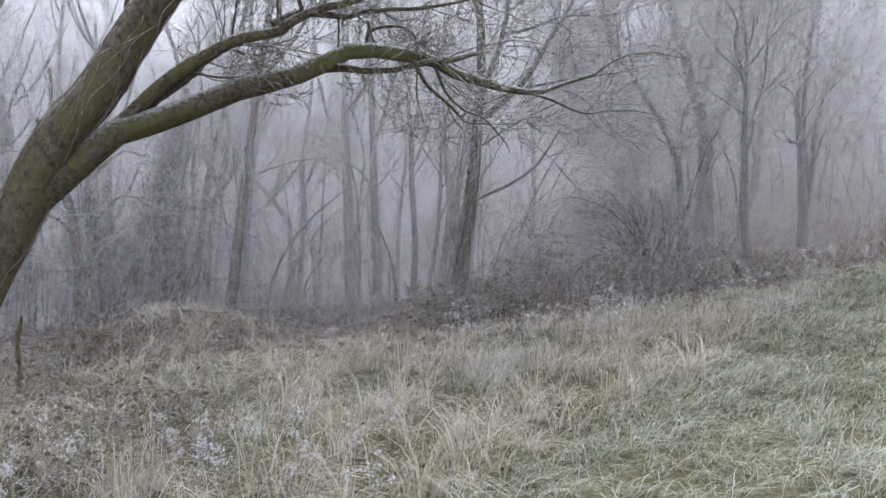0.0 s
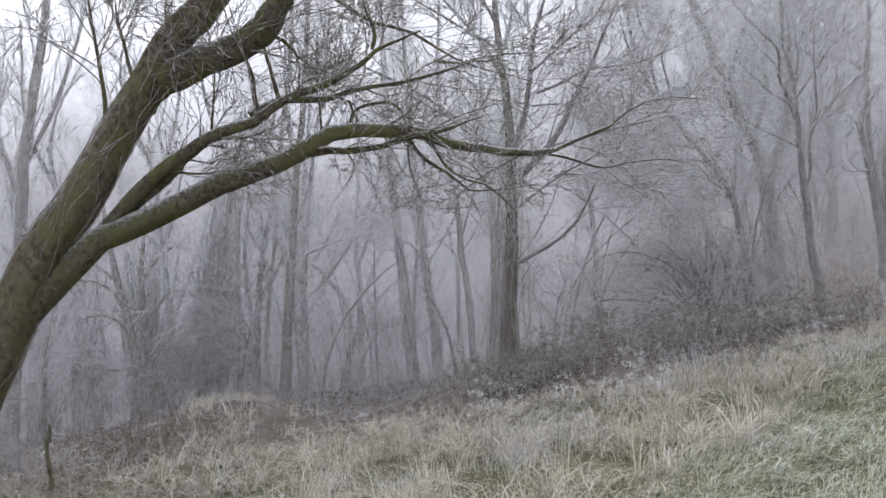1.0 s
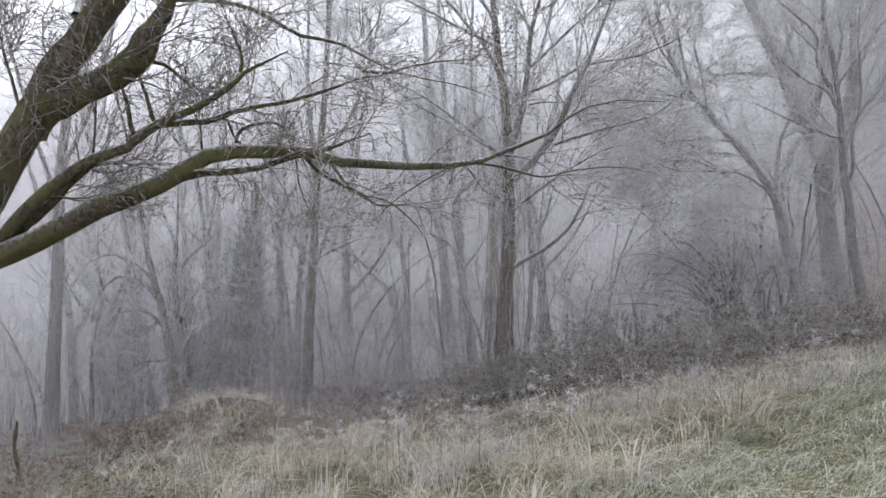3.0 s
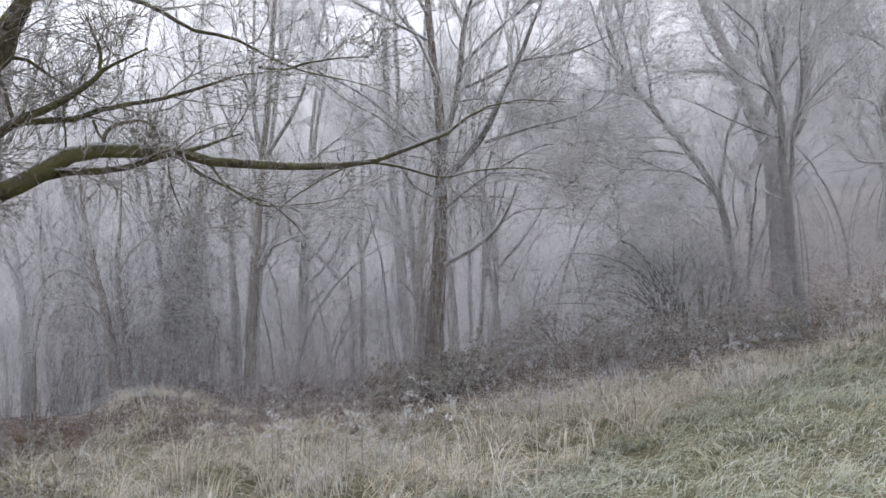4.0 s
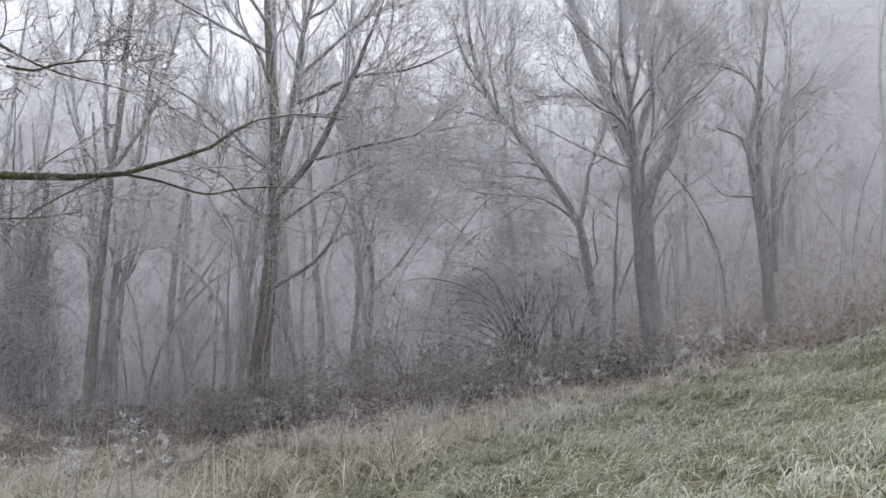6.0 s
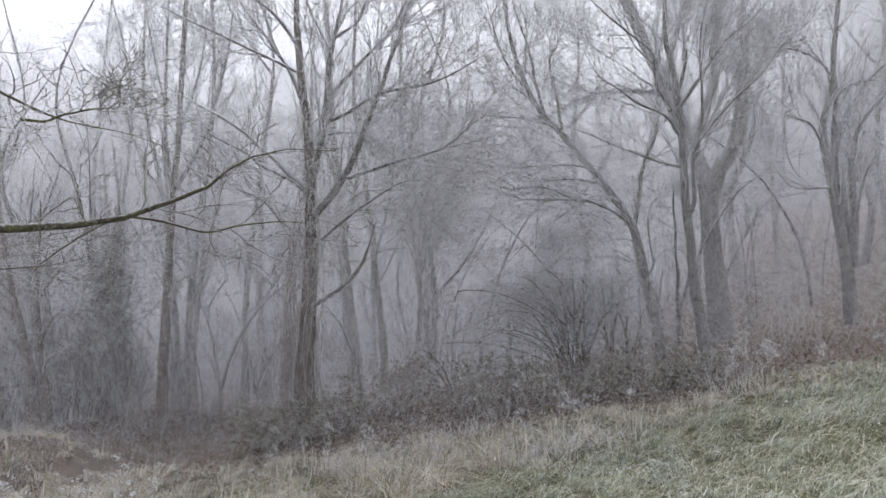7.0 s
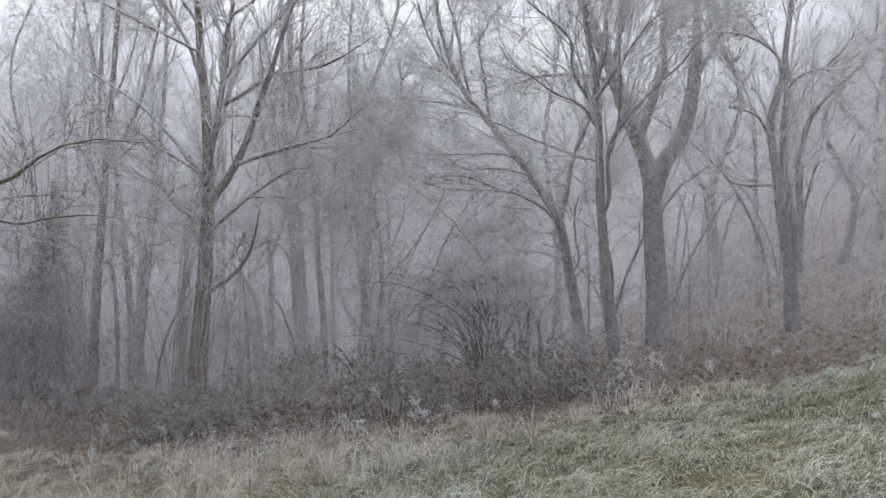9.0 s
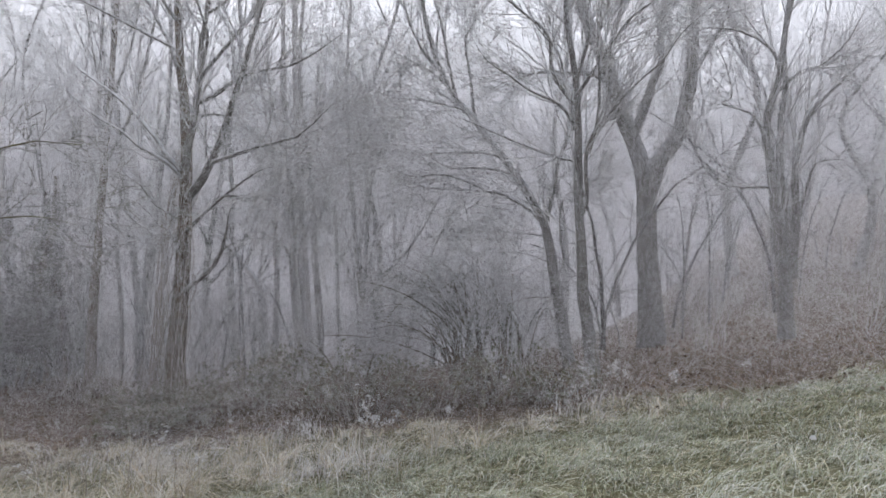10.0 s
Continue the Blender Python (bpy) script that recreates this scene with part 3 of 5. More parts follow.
# ---- the tree with ivy stems at the wood's edge ----
WILD = [
    dict(n=13, length=1.9, angle=(20, 50), up=0.06, steps=8, where=(0.18, 1.0), thick=0.5, rmax=0.015, sides=4, wob=0.13),
    dict(n=7, length=0.95, angle=(20, 50), up=0.04, steps=5, where=(0.12, 1.0), thick=0.6, rmax=0.0075, wob=0.14),
    dict(n=4, length=0.38, angle=(22, 50), up=0.02, steps=4, where=(0.15, 1.0), thick=0.75, rmax=0.0045),
]
tree("edge_tree", "grey-brown tree hung with bare ivy stems at the wood's edge", [
    limb(0.150, 0.032, (1.32, 12.45, 0.02), (1.29, 12.45, 0.20), (1.30, 12.45, 0.55), (1.33, 12.45, 0.89), (1.37, 12.45, 1.23), (1.40, 12.45, 1.65), (1.41, 12.45, 2.08), (1.42, 12.45, 2.50), (1.42, 12.45, 2.92), (1.44, 12.45, 3.34), (1.42, 12.45, 3.77), (1.38, 12.45, 4.36), (1.32, 12.45, 4.78), (1.28, 12.45, 5.21), (1.25, 12.45, 5.63), (1.26, 12.45, 6.05), (1.21, 12.45, 6.56), (1.20, 12.45, 7.07)),
    limb(0.062, 0.020, (1.46, 12.40, 3.25), (1.56, 12.36, 3.58), (1.68, 12.31, 3.95), (1.78, 12.27, 4.51), (1.86, 12.23, 5.11), (1.97, 12.19, 5.50), (2.10, 12.14, 5.88), (2.26, 12.10, 6.33)),
    limb(0.066, 0.018, (1.50, 12.40, 2.85), (1.75, 12.34, 3.08), (1.94, 12.27, 3.27), (2.10, 12.21, 3.47), (2.26, 12.15, 3.74), (2.42, 12.08, 4.09), (2.57, 12.02, 4.35), (2.73, 11.95, 4.68), (2.88, 11.89, 5.04), (3.04, 11.83, 5.40), (3.17, 11.76, 5.71), (3.32, 11.70, 6.01)),
    limb(0.034, 0.010, (2.12, 12.10, 3.33), (2.52, 12.03, 3.44), (2.98, 11.97, 3.55), (3.35, 11.90, 3.62), (3.58, 11.83, 3.68), (3.93, 11.77, 3.93), (4.17, 11.70, 4.06)),
    limb(0.034, 0.010, (1.76, 12.30, 4.18), (2.18, 12.16, 4.31), (2.64, 12.02, 4.50), (3.46, 11.88, 4.58), (3.95, 11.74, 4.74), (4.33, 11.60, 4.90)),
    limb(0.020, 0.008, (1.78, 12.30, 4.00), (2.06, 12.20, 4.01), (2.32, 12.10, 3.96), (2.58, 12.00, 3.84)),
    limb(0.042, 0.012, (1.40, 12.40, 3.21), (1.04, 12.51, 3.50), (0.84, 12.63, 3.69), (0.32, 12.74, 4.14), (-0.28, 12.86, 4.52), (-0.84, 12.97, 4.81), (-1.42, 13.09, 5.16), (-1.98, 13.20, 5.56)),
    limb(0.032, 0.010, (1.40, 12.40, 3.13), (1.14, 12.33, 3.36), (0.71, 12.27, 3.60), (0.47, 12.20, 3.81), (-0.08, 12.13, 4.13), (-0.43, 12.07, 4.43), (-0.83, 12.00, 4.61)),
    limb(0.036, 0.012, (1.36, 12.45, 4.44), (1.10, 12.54, 5.06), (0.80, 12.63, 5.51), (0.49, 12.72, 5.90), (0.25, 12.81, 6.25), (-0.01, 12.90, 6.75)),
    limb(0.030, 0.012, (1.28, 12.45, 5.38), (1.03, 12.33, 5.75), (0.78, 12.22, 6.02), (0.56, 12.10, 6.34)),
    limb(0.028, 0.010, (1.31, 12.45, 4.97), (0.84, 12.31, 5.22), (0.29, 12.18, 5.51), (-0.32, 12.04, 5.81), (-0.74, 11.90, 6.02)),
    limb(0.026, 0.012, (1.77, 12.30, 4.52), (1.84, 12.38, 5.14), (1.67, 12.45, 5.56), (1.44, 12.53, 6.06), (1.34, 12.60, 6.43)),
    limb(0.030, 0.012, (1.80, 12.30, 4.58), (2.35, 12.20, 5.04), (2.79, 12.10, 5.38), (3.05, 12.00, 5.75), (3.29, 11.90, 6.16)),
    limb(0.024, 0.010, (1.95, 12.20, 5.41), (2.28, 12.23, 5.62), (2.39, 12.27, 5.89), (2.61, 12.30, 6.21)),
    limb(0.028, 0.009, (1.47, 12.40, 2.35), (2.05, 12.28, 2.79), (2.52, 12.15, 3.05), (2.96, 12.03, 3.25), (3.44, 11.90, 3.22)),
    limb(0.018, 0.008, (2.20, 12.20, 2.87), (2.56, 12.33, 2.88), (2.80, 12.47, 2.84), (3.34, 12.60, 2.73)),
    limb(0.040, 0.020, (1.44, 12.40, 1.47), (1.67, 12.29, 1.59), (1.96, 12.18, 1.75), (2.19, 12.07, 1.92), (2.35, 11.97, 2.11), (2.49, 11.86, 2.38), (2.63, 11.75, 2.68)),
    limb(0.012, 0.005, (2.33, 12.00, 2.10), (2.65, 11.93, 2.27), (3.01, 11.87, 2.31), (3.73, 11.80, 2.26)),
    limb(0.026, 0.010, (1.36, 12.45, 2.50), (1.03, 12.34, 2.71), (0.82, 12.22, 3.01), (0.51, 12.11, 3.18), (0.11, 12.00, 3.26)),
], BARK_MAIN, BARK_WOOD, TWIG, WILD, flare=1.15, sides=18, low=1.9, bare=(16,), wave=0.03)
tree("woodland_tree", "slim straight grey trunk standing in brown litter", [
    limb(0.118, 0.040, (-2.69, 15.10, -1.16), (-2.65, 15.10, -0.87), (-2.61, 15.10, -0.42), (-2.58, 15.10, 0.02), (-2.55, 15.10, 0.57), (-2.52, 15.10, 1.13), (-2.47, 15.10, 1.68), (-2.41, 15.10, 2.24), (-2.34, 15.10, 2.92), (-2.30, 15.10, 3.48), (-2.21, 15.10, 4.19), (-2.15, 15.10, 4.96), (-2.07, 15.10, 6.06), (-1.99, 15.10, 7.15), (-1.93, 15.10, 8.02)),
    limb(0.050, 0.020, (-2.32, 15.10, 3.42), (-2.48, 15.14, 4.22), (-2.53, 15.18, 4.97), (-2.51, 15.22, 5.88), (-2.48, 15.26, 7.24), (-2.47, 15.30, 7.92)),
    limb(0.050, 0.020, (-2.27, 15.10, 3.59), (-2.08, 15.05, 3.80), (-1.71, 15.00, 4.32), (-1.43, 14.95, 4.88), (-1.14, 14.90, 5.72), (-0.95, 14.85, 6.45), (-0.79, 14.80, 7.26)),
    limb(0.030, 0.012, (-2.37, 15.10, 2.76), (-2.57, 15.03, 3.53), (-2.83, 14.95, 3.98), (-3.08, 14.88, 4.75), (-3.20, 14.80, 5.74)),
    limb(0.030, 0.012, (-2.17, 15.10, 4.80), (-1.91, 15.20, 5.52), (-1.77, 15.30, 6.30), (-1.73, 15.40, 7.22)),
    limb(0.024, 0.010, (-2.44, 15.10, 4.98), (-2.63, 15.07, 5.87), (-2.78, 15.03, 6.76), (-2.85, 15.00, 7.41)),
    limb(0.026, 0.011, (-2.48, 15.10, 1.63), (-2.19, 15.03, 1.79), (-1.80, 14.95, 1.95), (-1.44, 14.88, 2.05), (-0.98, 14.80, 2.09)),
    limb(0.014, 0.006, (-2.61, 15.10, -0.42), (-2.80, 14.97, -0.21), (-2.97, 14.83, -0.08), (-3.06, 14.70, 0.01)),
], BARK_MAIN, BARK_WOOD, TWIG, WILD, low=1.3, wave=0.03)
tree("woodland_tree", "grey tree leaning over a frosted bush with sweeping branches", [
    limb(0.094, 0.030, (6.76, 15.00, 0.26), (6.66, 14.98, 0.77), (6.58, 14.96, 1.24), (6.49, 14.94, 1.71), (6.42, 14.93, 2.18), (6.35, 14.91, 2.50), (6.23, 14.89, 2.74), (5.98, 14.87, 3.18), (5.64, 14.85, 3.63), (5.37, 14.83, 3.94), (5.12, 14.81, 4.27), (4.80, 14.79, 4.61), (4.59, 14.77, 4.99), (4.43, 14.76, 5.39), (4.27, 14.74, 5.91), (4.18, 14.72, 6.48), (4.12, 14.70, 7.05)),
    limb(0.048, 0.016, (6.31, 15.00, 2.61), (6.36, 15.03, 2.92), (6.41, 15.06, 3.24), (6.47, 15.09, 3.62), (6.63, 15.11, 4.06), (6.72, 15.14, 4.37), (6.81, 15.17, 5.00), (6.91, 15.20, 5.51)),
    limb(0.034, 0.010, (6.19, 15.00, 2.67), (6.10, 14.87, 2.76), (5.74, 14.73, 2.98), (5.32, 14.60, 3.08), (4.52, 14.47, 3.12), (4.04, 14.33, 3.28), (3.49, 14.20, 3.51)),
    limb(0.026, 0.010, (5.76, 14.95, 3.50), (5.43, 14.79, 3.66), (4.82, 14.62, 3.66), (4.21, 14.46, 3.63), (3.66, 14.30, 3.70)),
    limb(0.032, 0.010, (5.39, 14.90, 3.90), (5.06, 14.75, 4.33), (4.51, 14.60, 4.52), (3.90, 14.45, 4.59), (3.48, 14.30, 4.72)),
    limb(0.024, 0.008, (5.48, 14.90, 3.03), (4.81, 14.67, 3.32), (4.21, 14.43, 3.32), (3.69, 14.20, 3.63)),
    limb(0.030, 0.012, (5.13, 14.85, 4.25), (5.05, 14.86, 4.86), (4.96, 14.88, 5.50), (5.12, 14.89, 5.85), (5.06, 14.90, 6.33)),
    limb(0.030, 0.012, (4.83, 14.80, 4.54), (4.69, 14.75, 5.18), (4.60, 14.70, 5.68), (4.39, 14.65, 6.32), (4.34, 14.60, 6.69)),
    limb(0.030, 0.012, (4.62, 14.75, 4.93), (4.26, 14.63, 5.37), (4.02, 14.52, 5.93), (3.92, 14.40, 6.41)),
    limb(0.022, 0.010, (6.52, 14.95, 1.78), (6.61, 14.94, 2.00), (6.55, 14.93, 2.32), (6.53, 14.92, 2.75), (6.59, 14.91, 3.00), (6.77, 14.90, 3.18)),
    limb(0.016, 0.007, (6.37, 15.00, 1.97), (5.97, 14.90, 2.10), (5.54, 14.80, 2.10), (5.11, 14.70, 2.04)),
    limb(0.016, 0.007, (6.29, 15.00, 2.38), (5.98, 14.85, 2.41), (5.61, 14.70, 2.39)),
    limb(0.024, 0.010, (4.93, 14.80, 4.47), (4.50, 14.70, 4.92), (4.07, 14.60, 5.18), (3.50, 14.50, 5.46)),
    limb(0.030, 0.010, (6.16, 15.00, 2.86), (5.86, 14.90, 3.31), (5.30, 14.80, 3.44), (4.68, 14.70, 3.45), (4.06, 14.60, 3.91)),
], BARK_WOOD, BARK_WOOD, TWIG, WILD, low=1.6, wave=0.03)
tree("woodland_tree", "slender upright tree with a side limb near brambles", [
    limb(0.088, 0.030, (7.25, 13.60, 0.64), (7.18, 13.60, 1.05), (7.10, 13.60, 1.54), (7.06, 13.60, 2.04), (7.03, 13.60, 2.37), (7.00, 13.60, 2.78), (6.97, 13.60, 3.23), (6.94, 13.60, 3.67), (6.91, 13.60, 4.08), (6.88, 13.60, 4.53), (6.78, 13.60, 4.98), (6.70, 13.60, 5.37), (6.73, 13.60, 5.92), (6.69, 13.60, 6.41)),
    limb(0.034, 0.012, (7.01, 13.60, 2.69), (7.10, 13.55, 2.96), (7.08, 13.50, 3.40), (7.15, 13.45, 3.77), (7.41, 13.40, 4.13), (7.71, 13.35, 4.48), (8.05, 13.30, 4.77), (8.28, 13.25, 5.10), (8.65, 13.20, 5.42)),
    limb(0.026, 0.010, (7.10, 13.50, 3.56), (7.23, 13.48, 4.05), (7.23, 13.46, 4.75), (7.21, 13.44, 5.02), (7.23, 13.42, 5.49), (7.31, 13.40, 5.91)),
    limb(0.024, 0.008, (6.92, 13.60, 3.47), (6.63, 13.43, 3.52), (6.04, 13.25, 3.74), (5.46, 13.07, 3.99), (4.99, 12.90, 4.12)),
    limb(0.026, 0.009, (6.89, 13.60, 3.97), (6.68, 13.48, 4.24), (6.31, 13.36, 4.40), (5.99, 13.24, 4.62), (5.68, 13.12, 4.83), (5.48, 13.00, 5.14)),
    limb(0.032, 0.010, (6.87, 13.60, 4.25), (6.58, 13.50, 4.69), (6.53, 13.40, 5.16), (6.10, 13.30, 5.55), (5.73, 13.20, 5.88), (5.47, 13.10, 6.15)),
    limb(0.030, 0.012, (6.87, 13.60, 4.52), (7.01, 13.63, 5.13), (7.01, 13.67, 5.58), (7.12, 13.70, 5.97)),
    limb(0.030, 0.010, (6.89, 13.55, 4.35), (7.16, 13.50, 4.71), (7.41, 13.45, 5.06), (7.61, 13.40, 5.35), (7.91, 13.35, 5.58), (8.15, 13.30, 5.80)),
    limb(0.022, 0.008, (6.90, 13.60, 4.08), (6.74, 13.65, 4.48), (6.61, 13.70, 4.95), (6.26, 13.75, 5.38), (6.03, 13.80, 5.81)),
], BARK_WOOD, BARK_WOOD, TWIG, WILD, low=1.7, wave=0.03)
tree("woodland_tree", "stout twin-limbed pale grey tree deep in mist", [
    limb(0.205, 0.105, (7.97, 16.50, 0.51), (7.93, 16.50, 1.12), (7.88, 16.50, 1.63), (7.84, 16.50, 2.14), (7.82, 16.50, 2.65), (7.80, 16.50, 3.21), (7.73, 16.50, 3.57), (7.62, 16.50, 3.87), (7.47, 16.50, 4.20), (7.28, 16.50, 4.69), (7.02, 16.50, 5.39), (6.75, 16.50, 5.96), (6.49, 16.50, 6.62), (6.25, 16.50, 7.26)),
    limb(0.165, 0.100, (7.81, 16.50, 3.16), (7.92, 16.50, 3.58), (8.10, 16.50, 3.88), (8.25, 16.50, 4.15), (8.37, 16.50, 4.63), (8.46, 16.50, 5.30), (8.48, 16.50, 6.05), (8.47, 16.50, 6.85)),
    limb(0.088, 0.045, (7.52, 16.50, 4.13), (7.67, 16.52, 4.54), (7.81, 16.53, 5.01), (7.94, 16.55, 5.34), (7.91, 16.57, 5.82), (7.96, 16.58, 6.31), (8.02, 16.60, 6.92)),
    limb(0.060, 0.020, (7.18, 16.50, 4.92), (6.89, 16.42, 5.18), (6.55, 16.34, 5.23), (5.94, 16.26, 5.22), (5.54, 16.18, 5.11), (5.13, 16.10, 4.94)),
    limb(0.050, 0.020, (8.45, 16.50, 5.15), (8.73, 16.60, 5.60), (8.93, 16.70, 6.06), (9.09, 16.80, 6.68)),
    limb(0.050, 0.020, (7.04, 16.50, 5.34), (7.14, 16.40, 5.92), (7.28, 16.30, 6.39), (7.34, 16.20, 6.96)),
], BARK_WOOD, BARK_WOOD, TWIG, WILD, low=1.7, wave=0.03)
tree("woodland_tree", "crooked forked grey tree above the frosted slope", [
    limb(0.118, 0.034, (10.01, 15.80, 0.83), (9.98, 15.80, 1.22), (9.94, 15.80, 1.63), (9.90, 15.80, 1.98), (9.82, 15.80, 2.54), (9.74, 15.80, 3.10), (9.67, 15.80, 3.52), (9.62, 15.80, 3.83), (9.58, 15.80, 4.02), (9.60, 15.80, 4.39), (9.71, 15.80, 4.77), (9.77, 15.80, 5.07), (9.82, 15.80, 5.70), (9.86, 15.80, 6.31), (9.89, 15.80, 6.86)),
    limb(0.034, 0.012, (9.75, 15.80, 4.93), (9.67, 15.75, 5.20), (9.56, 15.70, 5.38), (9.32, 15.65, 5.57), (8.91, 15.60, 5.71), (8.37, 15.55, 5.77), (7.99, 15.50, 5.96)),
    limb(0.036, 0.014, (9.74, 15.80, 4.73), (10.01, 15.75, 4.99), (10.30, 15.70, 5.08), (10.63, 15.65, 5.43), (10.85, 15.60, 5.90)),
    limb(0.026, 0.010, (9.58, 15.80, 3.99), (9.38, 15.73, 4.34), (9.14, 15.67, 4.45), (8.90, 15.60, 4.53), (9.03, 15.53, 4.63), (8.93, 15.47, 5.05), (8.78, 15.40, 5.36)),
    limb(0.032, 0.010, (9.72, 15.80, 3.24), (9.48, 15.70, 3.24), (9.24, 15.60, 3.23), (8.93, 15.50, 3.29), (8.69, 15.40, 3.58), (8.36, 15.30, 3.85)),
    limb(0.085, 0.030, (10.05, 15.80, 1.83), (10.02, 15.81, 2.42), (9.94, 15.82, 2.78), (9.86, 15.83, 3.23), (9.80, 15.84, 3.68), (9.82, 15.86, 4.31), (9.86, 15.87, 4.85), (9.81, 15.88, 5.49), (9.91, 15.89, 6.11), (9.98, 15.90, 6.65)),
    limb(0.070, 0.020, (10.05, 15.80, 1.97), (10.07, 15.77, 2.78), (10.03, 15.74, 3.40), (10.07, 15.71, 3.84), (10.21, 15.69, 4.28), (10.48, 15.66, 4.62), (10.78, 15.63, 4.96), (11.00, 15.60, 5.20)),
    limb(0.030, 0.010, (10.09, 15.80, 2.73), (10.17, 15.73, 3.13), (10.30, 15.65, 3.57), (10.57, 15.57, 3.65), (10.87, 15.50, 3.56)),
], BARK_WOOD, BARK_WOOD, TWIG, WILD, low=1.7, wave=0.03)
tree("woodland_tree", "pale straight trunk beyond the leaning tree", [
    limb(0.141, 0.062, (-7.03, 13.50, -1.79), (-6.97, 13.50, -0.68), (-6.87, 13.50, 0.54), (-6.81, 13.50, 1.86), (-6.75, 13.50, 3.17), (-6.60, 13.50, 4.38), (-6.38, 13.50, 5.58), (-6.26, 13.50, 6.78)),
    limb(0.052, 0.021, (-6.77, 13.50, 2.77), (-7.18, 13.40, 4.18), (-7.51, 13.30, 5.56), (-7.63, 13.20, 6.53)),
    limb(0.047, 0.021, (-6.73, 13.50, 3.38), (-6.25, 13.60, 4.40), (-5.87, 13.70, 5.63), (-5.70, 13.80, 6.68)),
], BARK_WOOD, BARK_WOOD, TWIG, WILD, low=1.0)

tree("woodland_tree", "arched grey tree bowed over in deep mist", [
    limb(0.104, 0.045, (-1.66, 20.00, -1.65), (-1.66, 20.00, -0.14), (-1.78, 20.00, 0.66), (-2.20, 20.00, 1.25), (-2.80, 20.00, 1.84), (-3.41, 20.00, 2.22), (-4.19, 20.00, 2.60)),
    limb(0.04, 0.02, (-2.20, 20.00, 1.25), (-1.99, 20.10, 2.13), (-1.89, 20.20, 3.41)),
], BARK_WOOD, BARK_WOOD, TWIG, WILD[:2])
tree("woodland_tree", "straight grey trunk in deep mist", [
    limb(0.097, 0.03, (-1.43, 20.20, -1.72), (-1.38, 20.20, 0.86), (-1.46, 20.20, 2.35), (-1.35, 20.20, 4.28), (-1.39, 20.20, 6.58)),
    limb(0.05, 0.02, (-1.42, 20.20, 1.63), (-1.00, 20.10, 2.71), (-0.80, 20.10, 4.49)),
], BARK_WOOD, BARK_WOOD, TWIG, WILD[:2], low=1.2)
tree("woodland_tree", "thin leaning grey stem in deep mist", [
    limb(0.052, 0.023, (-1.76, 20.40, -1.72), (-2.32, 20.40, 0.43), (-2.85, 20.40, 1.47), (-3.17, 20.40, 2.53)),
], BARK_WOOD, BARK_WOOD, TWIG, WILD[:2], low=1.2)
tree("woodland_tree", "broad misty trunk standing behind the arched tree", [
    limb(0.170, 0.060, (-0.05, 19.50, -1.75), (-0.11, 19.50, -1.04), (-0.23, 19.50, 0.10), (-0.32, 19.50, 1.23), (-0.42, 19.50, 2.38), (-0.51, 19.50, 3.52), (-0.57, 19.50, 4.67), (-0.61, 19.50, 6.10), (-0.65, 19.50, 7.54), (-0.71, 19.50, 8.84)),
    limb(0.070, 0.025, (-0.42, 19.50, 2.38), (-0.82, 19.45, 3.23), (-1.13, 19.40, 4.07), (-1.32, 19.35, 5.21), (-1.54, 19.30, 6.62)),
    limb(0.070, 0.025, (-0.51, 19.50, 3.38), (-0.12, 19.60, 4.25), (0.05, 19.70, 5.43), (0.12, 19.80, 6.91)),
], BARK_WOOD, BARK_WOOD, TWIG, WILD[:2], low=1.2, wave=0.03)
tree("woodland_tree", "upright grey trunk with ascending boughs behind the ivy-hung tree", [
    limb(0.130, 0.040, (0.48, 18.00, -0.92), (0.45, 18.00, -0.74), (0.42, 18.00, 0.02), (0.31, 18.00, 0.80), (0.25, 18.00, 1.31), (0.19, 18.00, 2.01), (0.11, 18.00, 2.77), (0.04, 18.00, 3.66), (-0.04, 18.00, 4.68), (-0.10, 18.00, 5.96), (-0.14, 18.00, 7.23), (-0.18, 18.00, 8.38)),
    limb(0.060, 0.020, (0.26, 18.00, 1.24), (0.09, 17.95, 1.74), (-0.10, 17.90, 2.01), (-0.42, 17.85, 2.20), (-0.74, 17.80, 2.27)),
    limb(0.050, 0.020, (0.14, 18.00, 2.52), (0.39, 18.07, 3.53), (0.58, 18.15, 4.55), (0.66, 18.23, 5.83), (0.73, 18.30, 7.12)),
    limb(0.045, 0.020, (0.04, 18.00, 3.66), (-0.22, 17.93, 4.56), (-0.39, 17.87, 5.57), (-0.47, 17.80, 6.83)),
], BARK_WOOD, BARK_WOOD, TWIG, WILD, low=1.3, wave=0.03)
tree("woodland_tree", "slim grey stem rising from a bank of brambles", [
    limb(0.090, 0.030, (1.22, 17.40, -0.77), (1.21, 17.40, -0.53), (1.18, 17.40, 0.30), (1.14, 17.40, 0.95), (1.05, 17.40, 1.77), (0.99, 17.40, 2.70), (0.87, 17.40, 3.52), (0.79, 17.40, 4.35), (0.66, 17.40, 4.92), (0.62, 17.40, 5.98), (0.69, 17.40, 7.13), (0.72, 17.40, 8.09)),
    limb(0.035, 0.014, (1.02, 17.40, 2.14), (1.31, 17.33, 2.99), (1.49, 17.27, 3.93), (1.60, 17.20, 5.11)),
], BARK_WOOD, BARK_WOOD, TWIG, WILD, low=1.3)
